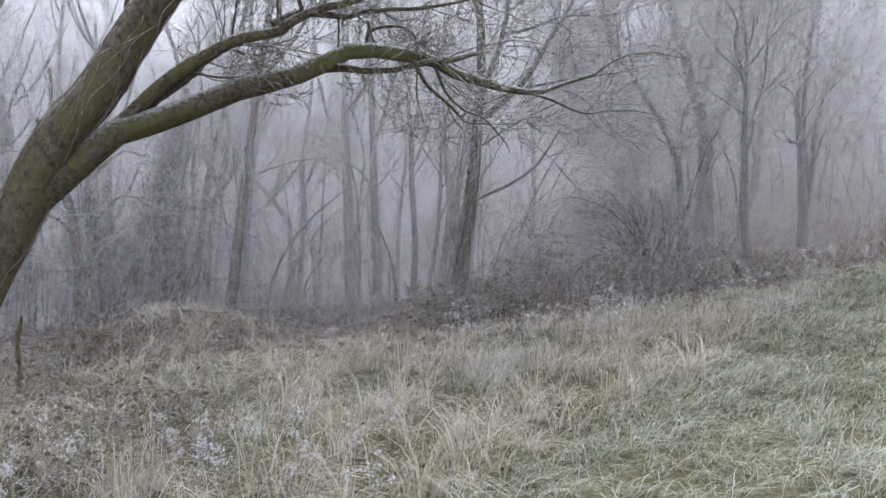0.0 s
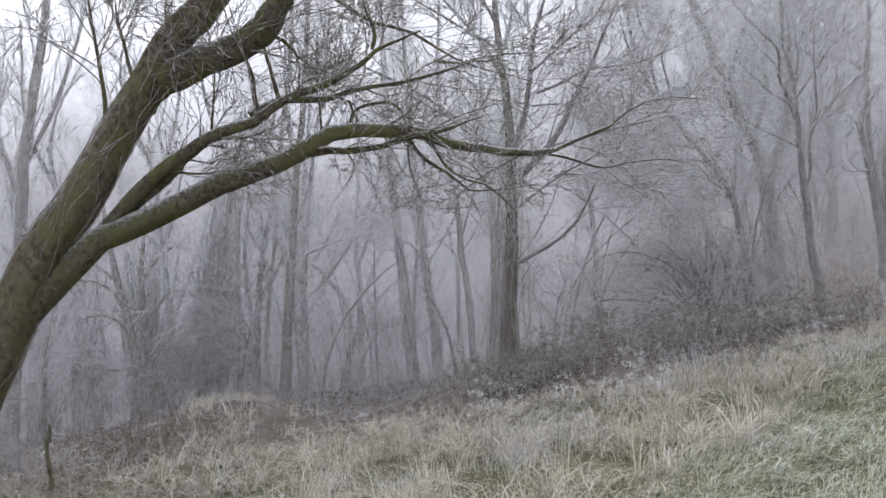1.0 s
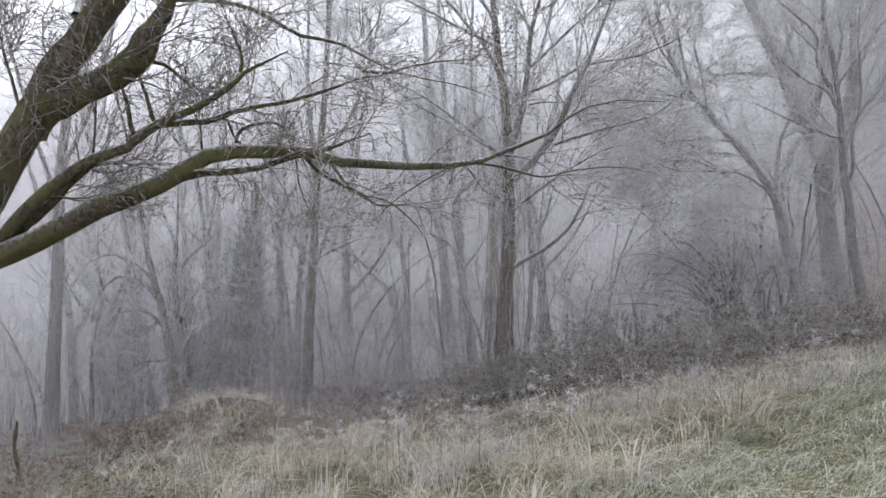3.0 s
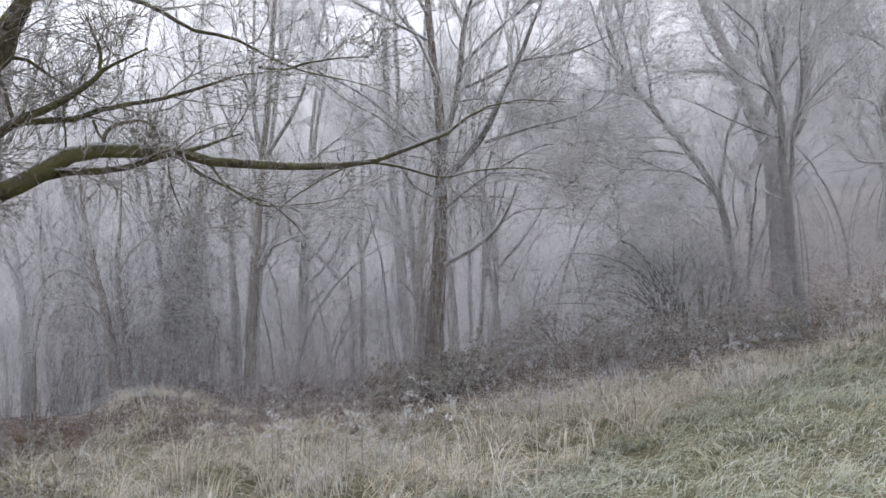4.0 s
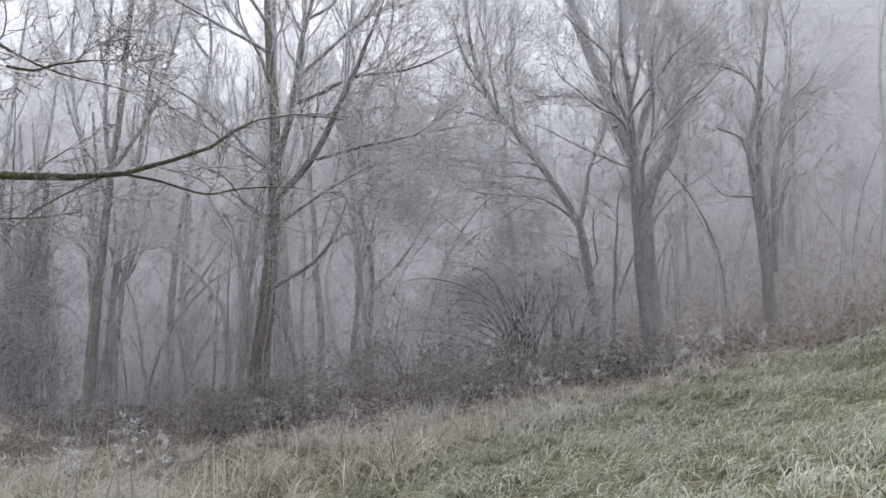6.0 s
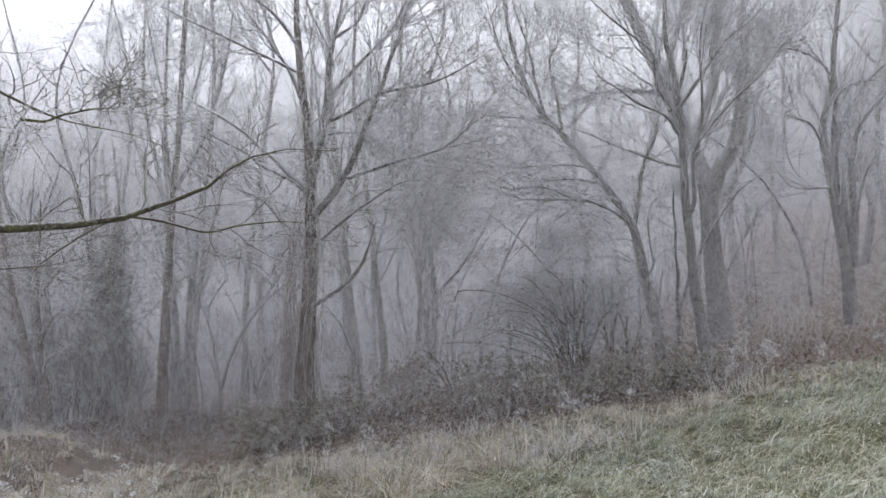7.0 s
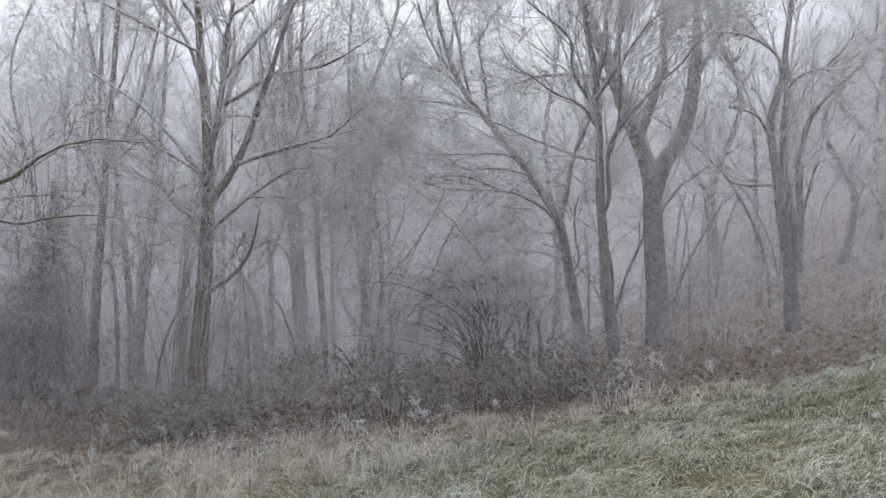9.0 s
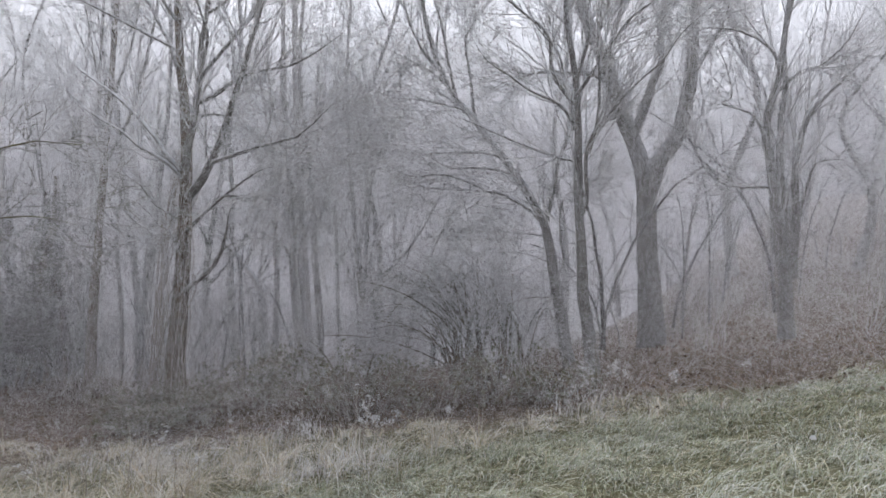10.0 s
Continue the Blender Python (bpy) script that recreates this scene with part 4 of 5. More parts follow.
tree("woodland_tree", "slim grey stem rising from a bank of brambles", [
    limb(0.062, 0.025, (2.23, 17.60, -0.34), (2.14, 17.60, 0.28), (1.98, 17.60, 1.35), (1.86, 17.60, 2.17), (1.76, 17.60, 3.18), (1.66, 17.60, 4.20), (1.61, 17.60, 5.47), (1.67, 17.60, 7.01), (1.70, 17.60, 8.29)),
    limb(0.030, 0.012, (1.93, 17.60, 1.79), (2.09, 17.53, 2.54), (2.20, 17.47, 3.54), (2.26, 17.40, 4.66)),
], BARK_WOOD, BARK_WOOD, TWIG, WILD, low=1.3)
tree("woodland_tree", "slender three-forked grey tree in mist", [
    limb(0.072, 0.026, (-3.45, 17.80, -1.44), (-3.44, 17.80, -0.20), (-3.37, 17.80, 0.86), (-3.30, 17.80, 1.68), (-3.20, 17.80, 2.77), (-3.24, 17.80, 3.92), (-3.15, 17.80, 5.33)),
    limb(0.039, 0.020, (-3.32, 17.80, 1.35), (-3.06, 17.87, 1.81), (-2.90, 17.93, 2.52), (-2.84, 18.00, 3.81)),
    limb(0.039, 0.019, (-3.31, 17.80, 1.48), (-3.47, 17.73, 1.99), (-3.48, 17.67, 2.76), (-3.58, 17.60, 3.78)),
], BARK_WOOD, BARK_WOOD, TWIG, WILD, low=1.0)
for x, y, r in [(-6.06, 18.5, 0.084), (-5.87, 18.7, 0.092), (-3.65, 17.2, 0.057)]:
    tree("woodland_tree", "thin grey trunk standing behind the climber thicket", [
        limb(r, 0.03, (x, y, -1.9), (x + 0.02, y, -0.3), (x - 0.05, y, 0.9), (x - 0.1 + 2 * (r - 0.07), y, 1.8), (x, y, 3.2), (x - 0.15, y, 5.0)),
    ], BARK_WOOD, BARK_WOOD, TWIG, WILD, low=0.8)

THICKET = [
    dict(n=10, length=1.7, angle=(25, 75), up=-0.04, steps=9, where=(0.1, 1.0), thick=0.45, rmax=0.016, sides=4, wob=0.17),
    dict(n=5, length=0.8, angle=(25, 65), up=-0.07, steps=6, where=(0.1, 1.0), thick=0.6, rmax=0.007, wob=0.22),
    dict(n=3, length=0.4, angle=(25, 65), up=-0.05, steps=4, where=(0.2, 1.0), thick=0.7, rmax=0.005),
]
tree("thicket_tree", "twin dark stems smothered in hanging frosty climbers", [
    limb(0.135, 0.035, (-5.26, 14.95, -1.07), (-5.34, 14.94, -0.84), (-5.38, 14.94, -0.40), (-5.47, 14.93, 0.05), (-5.56, 14.93, 0.50), (-5.63, 14.92, 0.95), (-5.75, 14.92, 1.40), (-5.82, 14.91, 1.96), (-5.90, 14.91, 2.52), (-6.00, 14.90, 3.41)),
    limb(0.105, 0.03, (-5.05, 15.00, -1.06), (-5.12, 15.01, -0.41), (-5.18, 15.03, 0.04), (-5.26, 15.04, 0.60), (-5.32, 15.06, 1.16), (-5.30, 15.07, 1.84), (-5.23, 15.09, 2.51), (-5.24, 15.10, 3.42)),
    limb(0.040, 0.010, (-5.62, 14.90, 0.95), (-5.88, 14.84, 1.27), (-6.25, 14.78, 1.41), (-6.57, 14.72, 1.30), (-6.81, 14.66, 0.87), (-6.86, 14.60, 0.21)),
    limb(0.036, 0.010, (-5.74, 14.90, 1.40), (-6.10, 14.82, 1.68), (-6.46, 14.75, 1.86), (-6.88, 14.68, 1.75), (-7.13, 14.60, 1.43)),
    limb(0.032, 0.008, (-5.41, 14.90, -0.22), (-5.58, 14.78, -0.26), (-5.80, 14.65, -0.26), (-6.01, 14.53, -0.39), (-6.16, 14.40, -0.55)),
    limb(0.036, 0.010, (-5.51, 14.90, 0.39), (-5.75, 14.80, 0.68), (-6.04, 14.70, 0.75), (-6.33, 14.60, 0.65), (-6.50, 14.50, 0.33)),
    limb(0.036, 0.010, (-5.32, 15.10, 1.39), (-4.91, 15.00, 1.83), (-4.57, 14.90, 1.99), (-4.23, 14.80, 1.82)),
    limb(0.050, 0.020, (-7.24, 15.20, -1.81), (-7.22, 15.16, -1.00), (-7.15, 15.12, 0.04), (-6.93, 15.08, 0.95), (-6.95, 15.04, 1.86), (-6.85, 15.00, 2.77)),
    limb(0.030, 0.010, (-5.26, 15.00, 0.49), (-4.93, 14.90, 0.94), (-4.64, 14.80, 1.17), (-4.31, 14.70, 1.11), (-4.04, 14.60, 0.84)),
], BARK_MAIN, BARK_MAIN, TWIG, THICKET)
tree("thicket_tree", "trunk wrapped in a dense column of climbers", [
    limb(0.140, 0.050, (-4.35, 15.30, -1.31), (-4.25, 15.30, -0.57), (-4.17, 15.30, 0.12), (-4.07, 15.30, 0.91), (-3.95, 15.30, 1.59), (-3.82, 15.30, 2.04), (-3.73, 15.30, 2.49), (-3.67, 15.30, 3.28)),
    limb(0.090, 0.034, (-3.92, 15.40, -1.29), (-3.98, 15.38, -0.58), (-4.03, 15.36, 0.22), (-3.97, 15.34, 1.13), (-3.83, 15.32, 1.81), (-3.58, 15.30, 2.38)),
    limb(0.050, 0.020, (-3.61, 15.50, -1.23), (-3.61, 15.45, -0.48), (-3.69, 15.40, 0.44), (-3.79, 15.35, 1.36), (-3.82, 15.30, 2.27)),
    limb(0.050, 0.020, (-4.76, 15.30, -1.27), (-4.57, 15.30, -0.45), (-4.38, 15.30, 0.46), (-4.15, 15.30, 1.36), (-4.00, 15.30, 2.04)),
    limb(0.022, 0.008, (-3.84, 15.30, 0.85), (-3.50, 15.20, 0.97), (-3.17, 15.10, 0.97), (-2.85, 15.00, 0.81), (-2.65, 14.90, 0.48)),
], BARK_MAIN, BARK_MAIN, TWIG_DUSK, THICKET)


def climber_column(at, top, foot, n):
    """Climbers that hang in a dense drape about a trunk."""
    x, y = at
    z0 = float(ground_z(x, y))
    t = tagged(empty_at("climber_drape", (x, y, z0)), "dense dark drape of bare hanging climbers", "climber")
    a = rng.uniform(0, 2 * math.pi, n)
    rad = foot * np.abs(rng.normal(0, 0.55, n))
    s = np.linspace(0, 1, 9)[None, :]
    lo = rng.uniform(0, 0.4, n)[:, None] ** 1.5
    hi = (rng.uniform(0.25, 1.15, n) * (1 - 0.5 * np.clip(rad / foot, 0, 1)))[:, None]
    f = lo + (hi - lo) * s
    w = np.clip(1 - f, 0, 1) ** 1.2 + 0.12
    px = x + (top[0] - x) * f + np.cos(a)[:, None] * rad[:, None] * w
    py = y + (top[1] - y) * f + np.sin(a)[:, None] * rad[:, None] * w * 0.7
    p = np.stack([px, py, z0 + (top[2] - z0) * f], -1) + 0.05 * np.cumsum(rng.standard_normal((n, 9, 3)), axis=1) * (1, 1, 0.5)
    r = np.linspace(0.016, 0.005, 9)[None, :] * rng.uniform(0.3, 1.5, n)[:, None] ** 1.3
    b = Buf()
    for k in range(n // 6):
        one = Buf()
        one.tubes(p[k:k + 1], r[k:k + 1], 4)
        part("strand", one, TWIG_DUSK, t)
    b.tubes(p[n // 6:], r[n // 6:], 4)
    q, w2 = sprout(p, r, 3, 0.6, (20, 60), -0.08, 5, (0.1, 1.0), 0.5, 0.006)
    b.tubes(q, np.maximum(w2, 0.003), 3)
    q, w2 = sprout(q, w2, 2, 0.3, (25, 80), -0.05, 3, (0.1, 1.0), 0.6)
    b.tubes(q, np.maximum(w2, 0.003), 3)
    part("strand_mass", b, TWIG_DUSK, t, kind="stuff")


climber_column((-4.27, 15.4), (-3.74, 15.4, 3.3), 0.9, 330)
climber_column((-5.12, 15.2), (-5.45, 15.2, 2.4), 0.6, 100)
climber_column((-6.7, 15.8), (-6.4, 15.7, 2.2), 0.9, 50)


# ---- the far wood ----
def forest_trees():
    """Bare trees that fade into the mist, in six shapes."""
    shapes = []
    for k in range(6):
        at = np.array((-7.0 + 4.2 * k, 19.5 + 1.1 * k, 0.0))
        at[2] = ground_z(at[0], at[1])
        h, sway = rng.uniform(9, 13), rng.uniform(-0.5, 0.5, (4, 2))
        r0 = rng.uniform(0.055, 0.15)
        pts = [at] + [at + (sway[j, 0] * (j + 1) * 0.5, sway[j, 1] * (j + 1) * 0.5, h * (j + 1) / 4) for j in range(4)]
        ls = [limb(r0, 0.02, *pts)]
        for j in range(10):
            f, a = rng.uniform(0.2, 0.88), rng.uniform(0, 2 * math.pi)
            q = ls[0][0][int(f * 25)]
            d = np.array([math.cos(a), math.sin(a), 0])
            n = rng.uniform(0.6, 1.5) * (1.1 - f)
            ls.append(limb(r0 * (1 - f) * 0.75 + 0.008, 0.008, q, q + d * 0.7 * n + (0, 0, 0.7 * n), q + d * 1.3 * n + (0, 0, 1.7 * n), q + d * 2.0 * n + (0, 0, 3.4 * n)))
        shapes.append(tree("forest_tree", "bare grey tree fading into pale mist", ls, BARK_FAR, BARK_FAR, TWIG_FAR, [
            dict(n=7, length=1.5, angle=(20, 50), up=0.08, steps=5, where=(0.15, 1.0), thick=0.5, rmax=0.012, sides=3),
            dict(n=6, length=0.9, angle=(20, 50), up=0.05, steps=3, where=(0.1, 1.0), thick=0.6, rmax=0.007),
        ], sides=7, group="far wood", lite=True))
    for i in range(38):
        y = 17.6 + 14 * (i / 38) ** 1.3 + rng.uniform(-0.5, 0.5)
        x = rng.uniform(-0.66, 0.66) * (y + 4) + 3.2
        s = rng.uniform(0.6, 1.05)
        if y < 20.5 and (x > 4.5 or s < 0.75):
            continue
        o = copy_thing(shapes[i % 6], pose(x, y, float(ground_z(x, y)) - 0.05, rng.uniform(-4, 4), rng.uniform(-5, 5), rng.uniform(0, 360)))
        o.scale = (s, s, s * rng.uniform(0.9, 1.1))
    for i, (x, y) in enumerate([(-5.2, 17.4), (-4.3, 18.6), (-8.2, 17.6), (-6.6, 19.0), (-2.7, 18.9), (-9.6, 18.4), (-7.4, 21.0), (-9.8, 20.4)]):
        copy_thing(shapes[(i + 2) % 6], pose(x, y, float(ground_z(x, y)) - 0.05, 2, -3, 60 * i))


forest_trees()


def understorey():
    """Thin curved stems and whips that fill the depth of the wood."""
    n = 300
    y = 16.2 + 12 * rng.uniform(0, 1, n) ** 1.2
    x = 3.2 + (y + 4) * (0.7 - 1.4 * rng.uniform(0, 1, n) ** 0.6)
    h = rng.uniform(1.5, 5.2, n)
    a, lean = rng.uniform(0, 2 * math.pi, n), rng.uniform(0.05, 0.75, n) * h
    f = np.linspace(0, 1, 8)[None, :]
    p = np.stack([x[:, None] + (np.cos(a) * lean)[:, None] * f ** 1.8, y[:, None] + (np.sin(a) * lean)[:, None] * f ** 1.8, (ground_z(x, y) - 0.05)[:, None] + h[:, None] * (f - 0.22 * f ** 2.5)], -1)
    p = p + 0.04 * np.cumsum(rng.standard_normal(p.shape), axis=1) * f[..., None]
    r = rng.uniform(0.012, 0.045, n)[:, None] * np.linspace(1, 0.25, 8)[None, :]
    b = Buf()
    b.tubes(p, r, 4)
    q, w = sprout(p, r, 6, 1.3, (25, 70), 0.02, 5, (0.15, 1.0), 0.5, 0.012)
    b.tubes(q, np.maximum(w, 0.005), 3)
    q, w = sprout(q, w, 5, 0.6, (25, 65), 0.0, 3, (0.15, 1.0), 0.6, 0.008)
    b.tubes(q, np.maximum(w, 0.0045), 3)
    t = tagged(empty_at("understorey", (3, 20, float(ground_z(3, 20)))), "tangle of thin leafless stems deep in the misty wood", "undergrowth", kind="stuff")
    part("stem_mass", b, TWIG_DUSK, t, kind="stuff")


understorey()


# ---- undergrowth ----
def cane_bush(name, label, at, n, size, droop, sweep=(0, 0), leaves=0, mat=None, group=""):
    """A shrub of arching canes with side twigs, and leaves where it keeps some."""
    x, y = at
    base = np.array([x, y, float(ground_z(x, y))])
    t = tagged(empty_at(name, base), label, "shrub", group)
    a = rng.uniform(0, 2 * math.pi, n)
    rad = np.sqrt(rng.uniform(0, 1, n)) * size[0] * 0.34
    o = np.stack([x + np.cos(a) * rad, y + np.sin(a) * rad * size[1] / size[0], np.zeros(n)], -1)
    o[:, 2] = ground_z(o[:, 0], o[:, 1]) - 0.03
    reach = rng.uniform(0.35, 1.0, n)
    s = np.linspace(0, 1, 10)[None, :]
    dx = (np.cos(a) * size[0] * 0.75 + sweep[0])[:, None] * reach[:, None] * s ** 1.05
    dy = (np.sin(a) * size[1] * 0.75 + sweep[1])[:, None] * reach[:, None] * s ** 1.3
    arch = min(1.0, droop / 1.2)
    dz = size[2] * rng.uniform(0.45, 1.1, n)[:, None] * ((1 - arch) * s + arch * (1 - (1 - s / 0.62) ** 2))
    p = o[:, None] + np.stack([dx, dy, dz], -1) + 0.03 * np.cumsum(rng.standard_normal((n, 10, 3)), axis=1)
    p[:, :, 2] = np.maximum(p[:, :, 2], ground_z(p[:, :, 0], p[:, :, 1]) + 0.01)
    r = np.linspace(0.007, 0.003, 10)[None, :] * rng.uniform(0.6, 1.5, n)[:, None]
    for k in range(n):
        b = Buf()
        b.tubes(p[k:k + 1], r[k:k + 1], 4)
        part("cane", b, mat or CANE, t)
    b = Buf()
    q, w = sprout(p, r, 7, 0.5 * size[2], (25, 75), 0.0, 6, (0.25, 1.0), 0.6)
    b.tubes(q, np.maximum(w, 0.0022), 3)
    q2, w2 = sprout(q, w, 3, 0.22 * size[2], (25, 60), 0.0, 3, (0.2, 1.0), 0.7)
    b.tubes(q2, np.maximum(w2, 0.002), 3)
    part("twig_mass", b, CANE if mat is None else mat, t, kind="stuff")
    if leaves:
        k = rng.integers(0, len(q), leaves)
        c = q[k, rng.integers(1, 6, leaves)] + rng.normal(0, 0.02, (leaves, 3))
        leaf_blades(t, c, 0.05, LEAF)
    return t


def leaf_blades(parent, c, size, mat, name="leaf_mass"):
    """Small folded leaves, each of two blades along a midrib."""
    n = len(c)
    d = rng.standard_normal((n, 3))
    d[:, 2] *= 0.5
    d /= np.linalg.norm(d, axis=1, keepdims=True)
    e = np.cross(d, rng.standard_normal((n, 3)))
    e /= np.linalg.norm(e, axis=1, keepdims=True)
    l = size * rng.uniform(0.6, 1.3, n)
    p = c[:, None] + d[:, None] * (l[:, None] * np.array([0, 0.35, 0.7, 1.0])[None, :])[..., None]
    p[:, 1:3, 2] += 0.15 * size
    b = Buf()
    b.strips(p, l[:, None] * np.array([0.05, 0.32, 0.28, 0.03])[None, :], e)
    return part(name, b, mat, parent, kind="stuff")


def dome_bush(label, at, spread, n, tall, drift):
    """A broad bush: many stems from one foot that rise, arch out and sweep low."""
    ls = []
    for k in range(n):
        x, y = at[0] + rng.uniform(-0.25, 0.25), at[1] + rng.uniform(-0.2, 0.2)
        z = float(ground_z(x, y)) - 0.06
        dx = np.clip(rng.normal(drift, spread), -2.4 * spread - 0.2, 1.6 * spread)
        dy, h = rng.uniform(-0.7, 0.6), tall * rng.uniform(0.35, 1.0)
        fall = rng.uniform(0.55, 1.05)
        ls.append(limb(rng.uniform(0.01, 0.024), 0.006, (x, y, z), (x + 0.2 * dx, y + 0.15 * dy, z + 0.52 * h), (x + 0.55 * dx, y + 0.5 * dy, z + 0.88 * h), (x + 0.95 * dx, y + 0.8 * dy, z + h), (x + 1.35 * dx, y + dy, z + h * fall)))
    tree("dome_bush", label, ls, BARK_MAIN, BARK_MAIN, TWIG, [
        dict(n=7, length=0.9, angle=(18, 55), up=-0.02, steps=7, where=(0.3, 1.0), thick=0.6, rmax=0.011, wob=0.2),
        dict(n=4, length=0.42, angle=(20, 60), up=-0.03, steps=5, where=(0.15, 1.0), thick=0.7, rmax=0.007, wob=0.2),
        dict(n=2, length=0.2, angle=(20, 60), up=0.0, steps=3, where=(0.2, 1.0), thick=0.8, rmax=0.005),
    ], flare=1.0, sides=8, wave=0.1, category="bush")


dome_bush("broad arching frosted bush of fine grey twigs", (5.3, 14.2), 0.8, 44, 2.0, -0.7)
dome_bush("frosted multi-stemmed bush with upright grey stems", (6.0, 14.4), 0.4, 14, 1.9, 0.1)
dome_bush("low frosted bush of fine grey twigs", (3.5, 13.9), 0.7, 7, 1.0, 0.0)
for x, y, sx, h in [(1.0, 11.95, 0.75, 0.5), (1.45, 12.1, 0.6, 0.5), (1.9, 12.1, 0.6, 0.5), (2.5, 12.6, 1.1, 0.75), (3.4, 12.6, 1.1, 0.75), (4.3, 12.4, 1.1, 0.65), (5.2, 12.5, 1.2, 0.65),
                    (6.2, 12.6, 1.0, 0.55), (7.0, 12.6, 0.9, 0.35)]:
    cane_bush("bramble", "tangled frosted bramble with a few dark leaves", (x, y), 26, (sx, 0.75, h), 1.1, leaves=560, group="brambles along the wood's edge")
for x, y, h in [(8.8, 14.7, 1.5), (11.0, 15.3, 1.5), (6.0, 15.4, 1.5), (3.0, 15.6, 1.6), (-0.8, 16.4, 2.2), (1.6, 16.2, 2.0), (12.4, 15.8, 2.0)]:
    cane_bush("sapling", "thin leafless sapling clump with frosted stems", (x, y), 7, (0.7, 0.6, h), 0.1, group="saplings in the wood", mat=TWIG)


for x, y, sx, h in [(-2.7, 14.9, 0.8, 0.6), (-1.9, 15.3, 0.9, 0.7), (-0.9, 15.5, 0.9, 0.6), (-0.1, 15.2, 0.8, 0.6)]:
    cane_bush("dead_bramble", "low tangle of dead bramble canes over leaf litter", (x, y), 22, (sx, 0.6, h), 1.0, group="brambles along the wood's edge")
# Brown canes added to stand in for the hollow's dark bare earth.
for x, y, sx, h in [(-4.25, 11.25, 0.55, 0.34), (-4.75, 11.5, 0.7, 0.36), (-3.9, 11.0, 0.5, 0.22)]:
    cane_bush("earth_brown_canes", "collapsed rusty brown canes added over bare earth in a hollow of the bank", (x, y), 30, (sx, 0.5, h), 1.1, mat=RUST, group="bracken on the bank")
for x, y, sx, h in [(-8.6, 15.6, 1.5, 2.6), (-7.4, 16.8, 1.6, 3.0), (-5.9, 17.2, 1.6, 2.8), (-2.3, 17.3, 1.4, 2.4), (-9.9, 15.0, 1.5, 2.6), (-3.4, 18.2, 1.6, 2.8), (-0.2, 18.0, 1.5, 2.4), (-10.6, 17.0, 1.8, 3.2)]:
    cane_bush("thicket_shrub", "leafless grey thicket with frosted sprays of twigs", (x, y), 20, (sx, 1.0, h), 0.5, group="thicket in the wood", mat=TWIG)


def ivy_stems():
    """Bare ivy stems that hang beside the edge tree's trunk, and its frosted leaves above."""
    x, y = 1.25, 12.45
    z0 = float(ground_z(x, y))
    t = tagged(empty_at("ivy", (x, y, z0)), "bare hanging ivy stems with frosted leaves above", "ivy")
    for k in range(34):
        side = rng.choice([-1, 1], p=[0.8, 0.2])
        top = rng.uniform(1.2, 3.6)
        dx = side * rng.uniform(0.1, 0.26)
        hang = rng.uniform(0.0, 0.7)
        p = curve([(x + 0.2 + dx * 0.3, y - 0.05, top), (x + 0.14 + dx, y - 0.1 + rng.uniform(-0.12, 0.12), top * 0.75), (x + 0.05 + dx * rng.uniform(0.8, 1.2), y - 0.12, top * 0.4), (x + dx * rng.uniform(0.6, 1.5), y - 0.15, z0 + hang)], 16)
        p = p + 0.022 * np.cumsum(rng.standard_normal((16, 3)), axis=0) * (1, 0.5, 0.4)
        b = Buf()
        b.tubes(p[None], np.full((1, 16), rng.uniform(0.0035, 0.010)), 5)
        part("stem", b, CANE, t)
    line = curve([(1.32, 12.42, 1.7), (1.38, 12.42, 2.6), (1.44, 12.42, 4.2)], 12)
    q, w = sprout(line[None], np.full((1, 12), 0.12), 90, 0.75, (50, 100), -0.04, 6, (0.0, 1.0), 0.05, 0.006)
    b = Buf()
    b.tubes(q, np.maximum(w, 0.003), 3)
    q, w = sprout(q, w, 5, 0.3, (25, 70), -0.03, 4, (0.2, 1.0), 0.8)
    b.tubes(q, np.maximum(w, 0.003), 3)
    part("spray_mass", b, TWIG_RIME, t, "frosted sprays", "stuff")
    n = 700
    c = np.stack([1.4 + rng.normal(0, 0.3, n), 12.4 + rng.normal(0, 0.25, n), rng.uniform(2.2, 4.4, n)], -1)
    c[:, 0] += 0.5 * rng.uniform(-1, 1, n) * (c[:, 2] > 2.8)
    leaf_blades(t, c, 0.036, RIME_LEAF)


ivy_stems()


def fallen_branch(at, pts, r):
    x, y = at
    b = Buf()
    p, w = limb(r, r * 0.4, *[(x + a, y + c, float(ground_z(x + a, y + c)) + h) for a, c, h in pts])
    b.tubes(p[None], w[None], 8, 0.05)
    t = tagged(empty_at("fallen_branch", (x, y, float(ground_z(x, y)))), "mossy fallen branch lying in frosted litter", "branch")
    part("wood", b, BARK_LEAN, t)
    b = Buf()
    q, w2 = sprout(p[None], w[None], 14, 0.5, (30, 70), 0.05, 6, (0.1, 1.0), 0.3, 0.01)
    b.tubes(q, np.maximum(w2, 0.0025), 3)
    part("twig_mass", b, TWIG, t, kind="stuff")


fallen_branch((1.45, 12.2), [(-0.2, 0.2, 0.2), (-0.05, 0.05, 0.1), (0.1, -0.12, 0.0), (0.22, -0.25, -0.1)], 0.1)


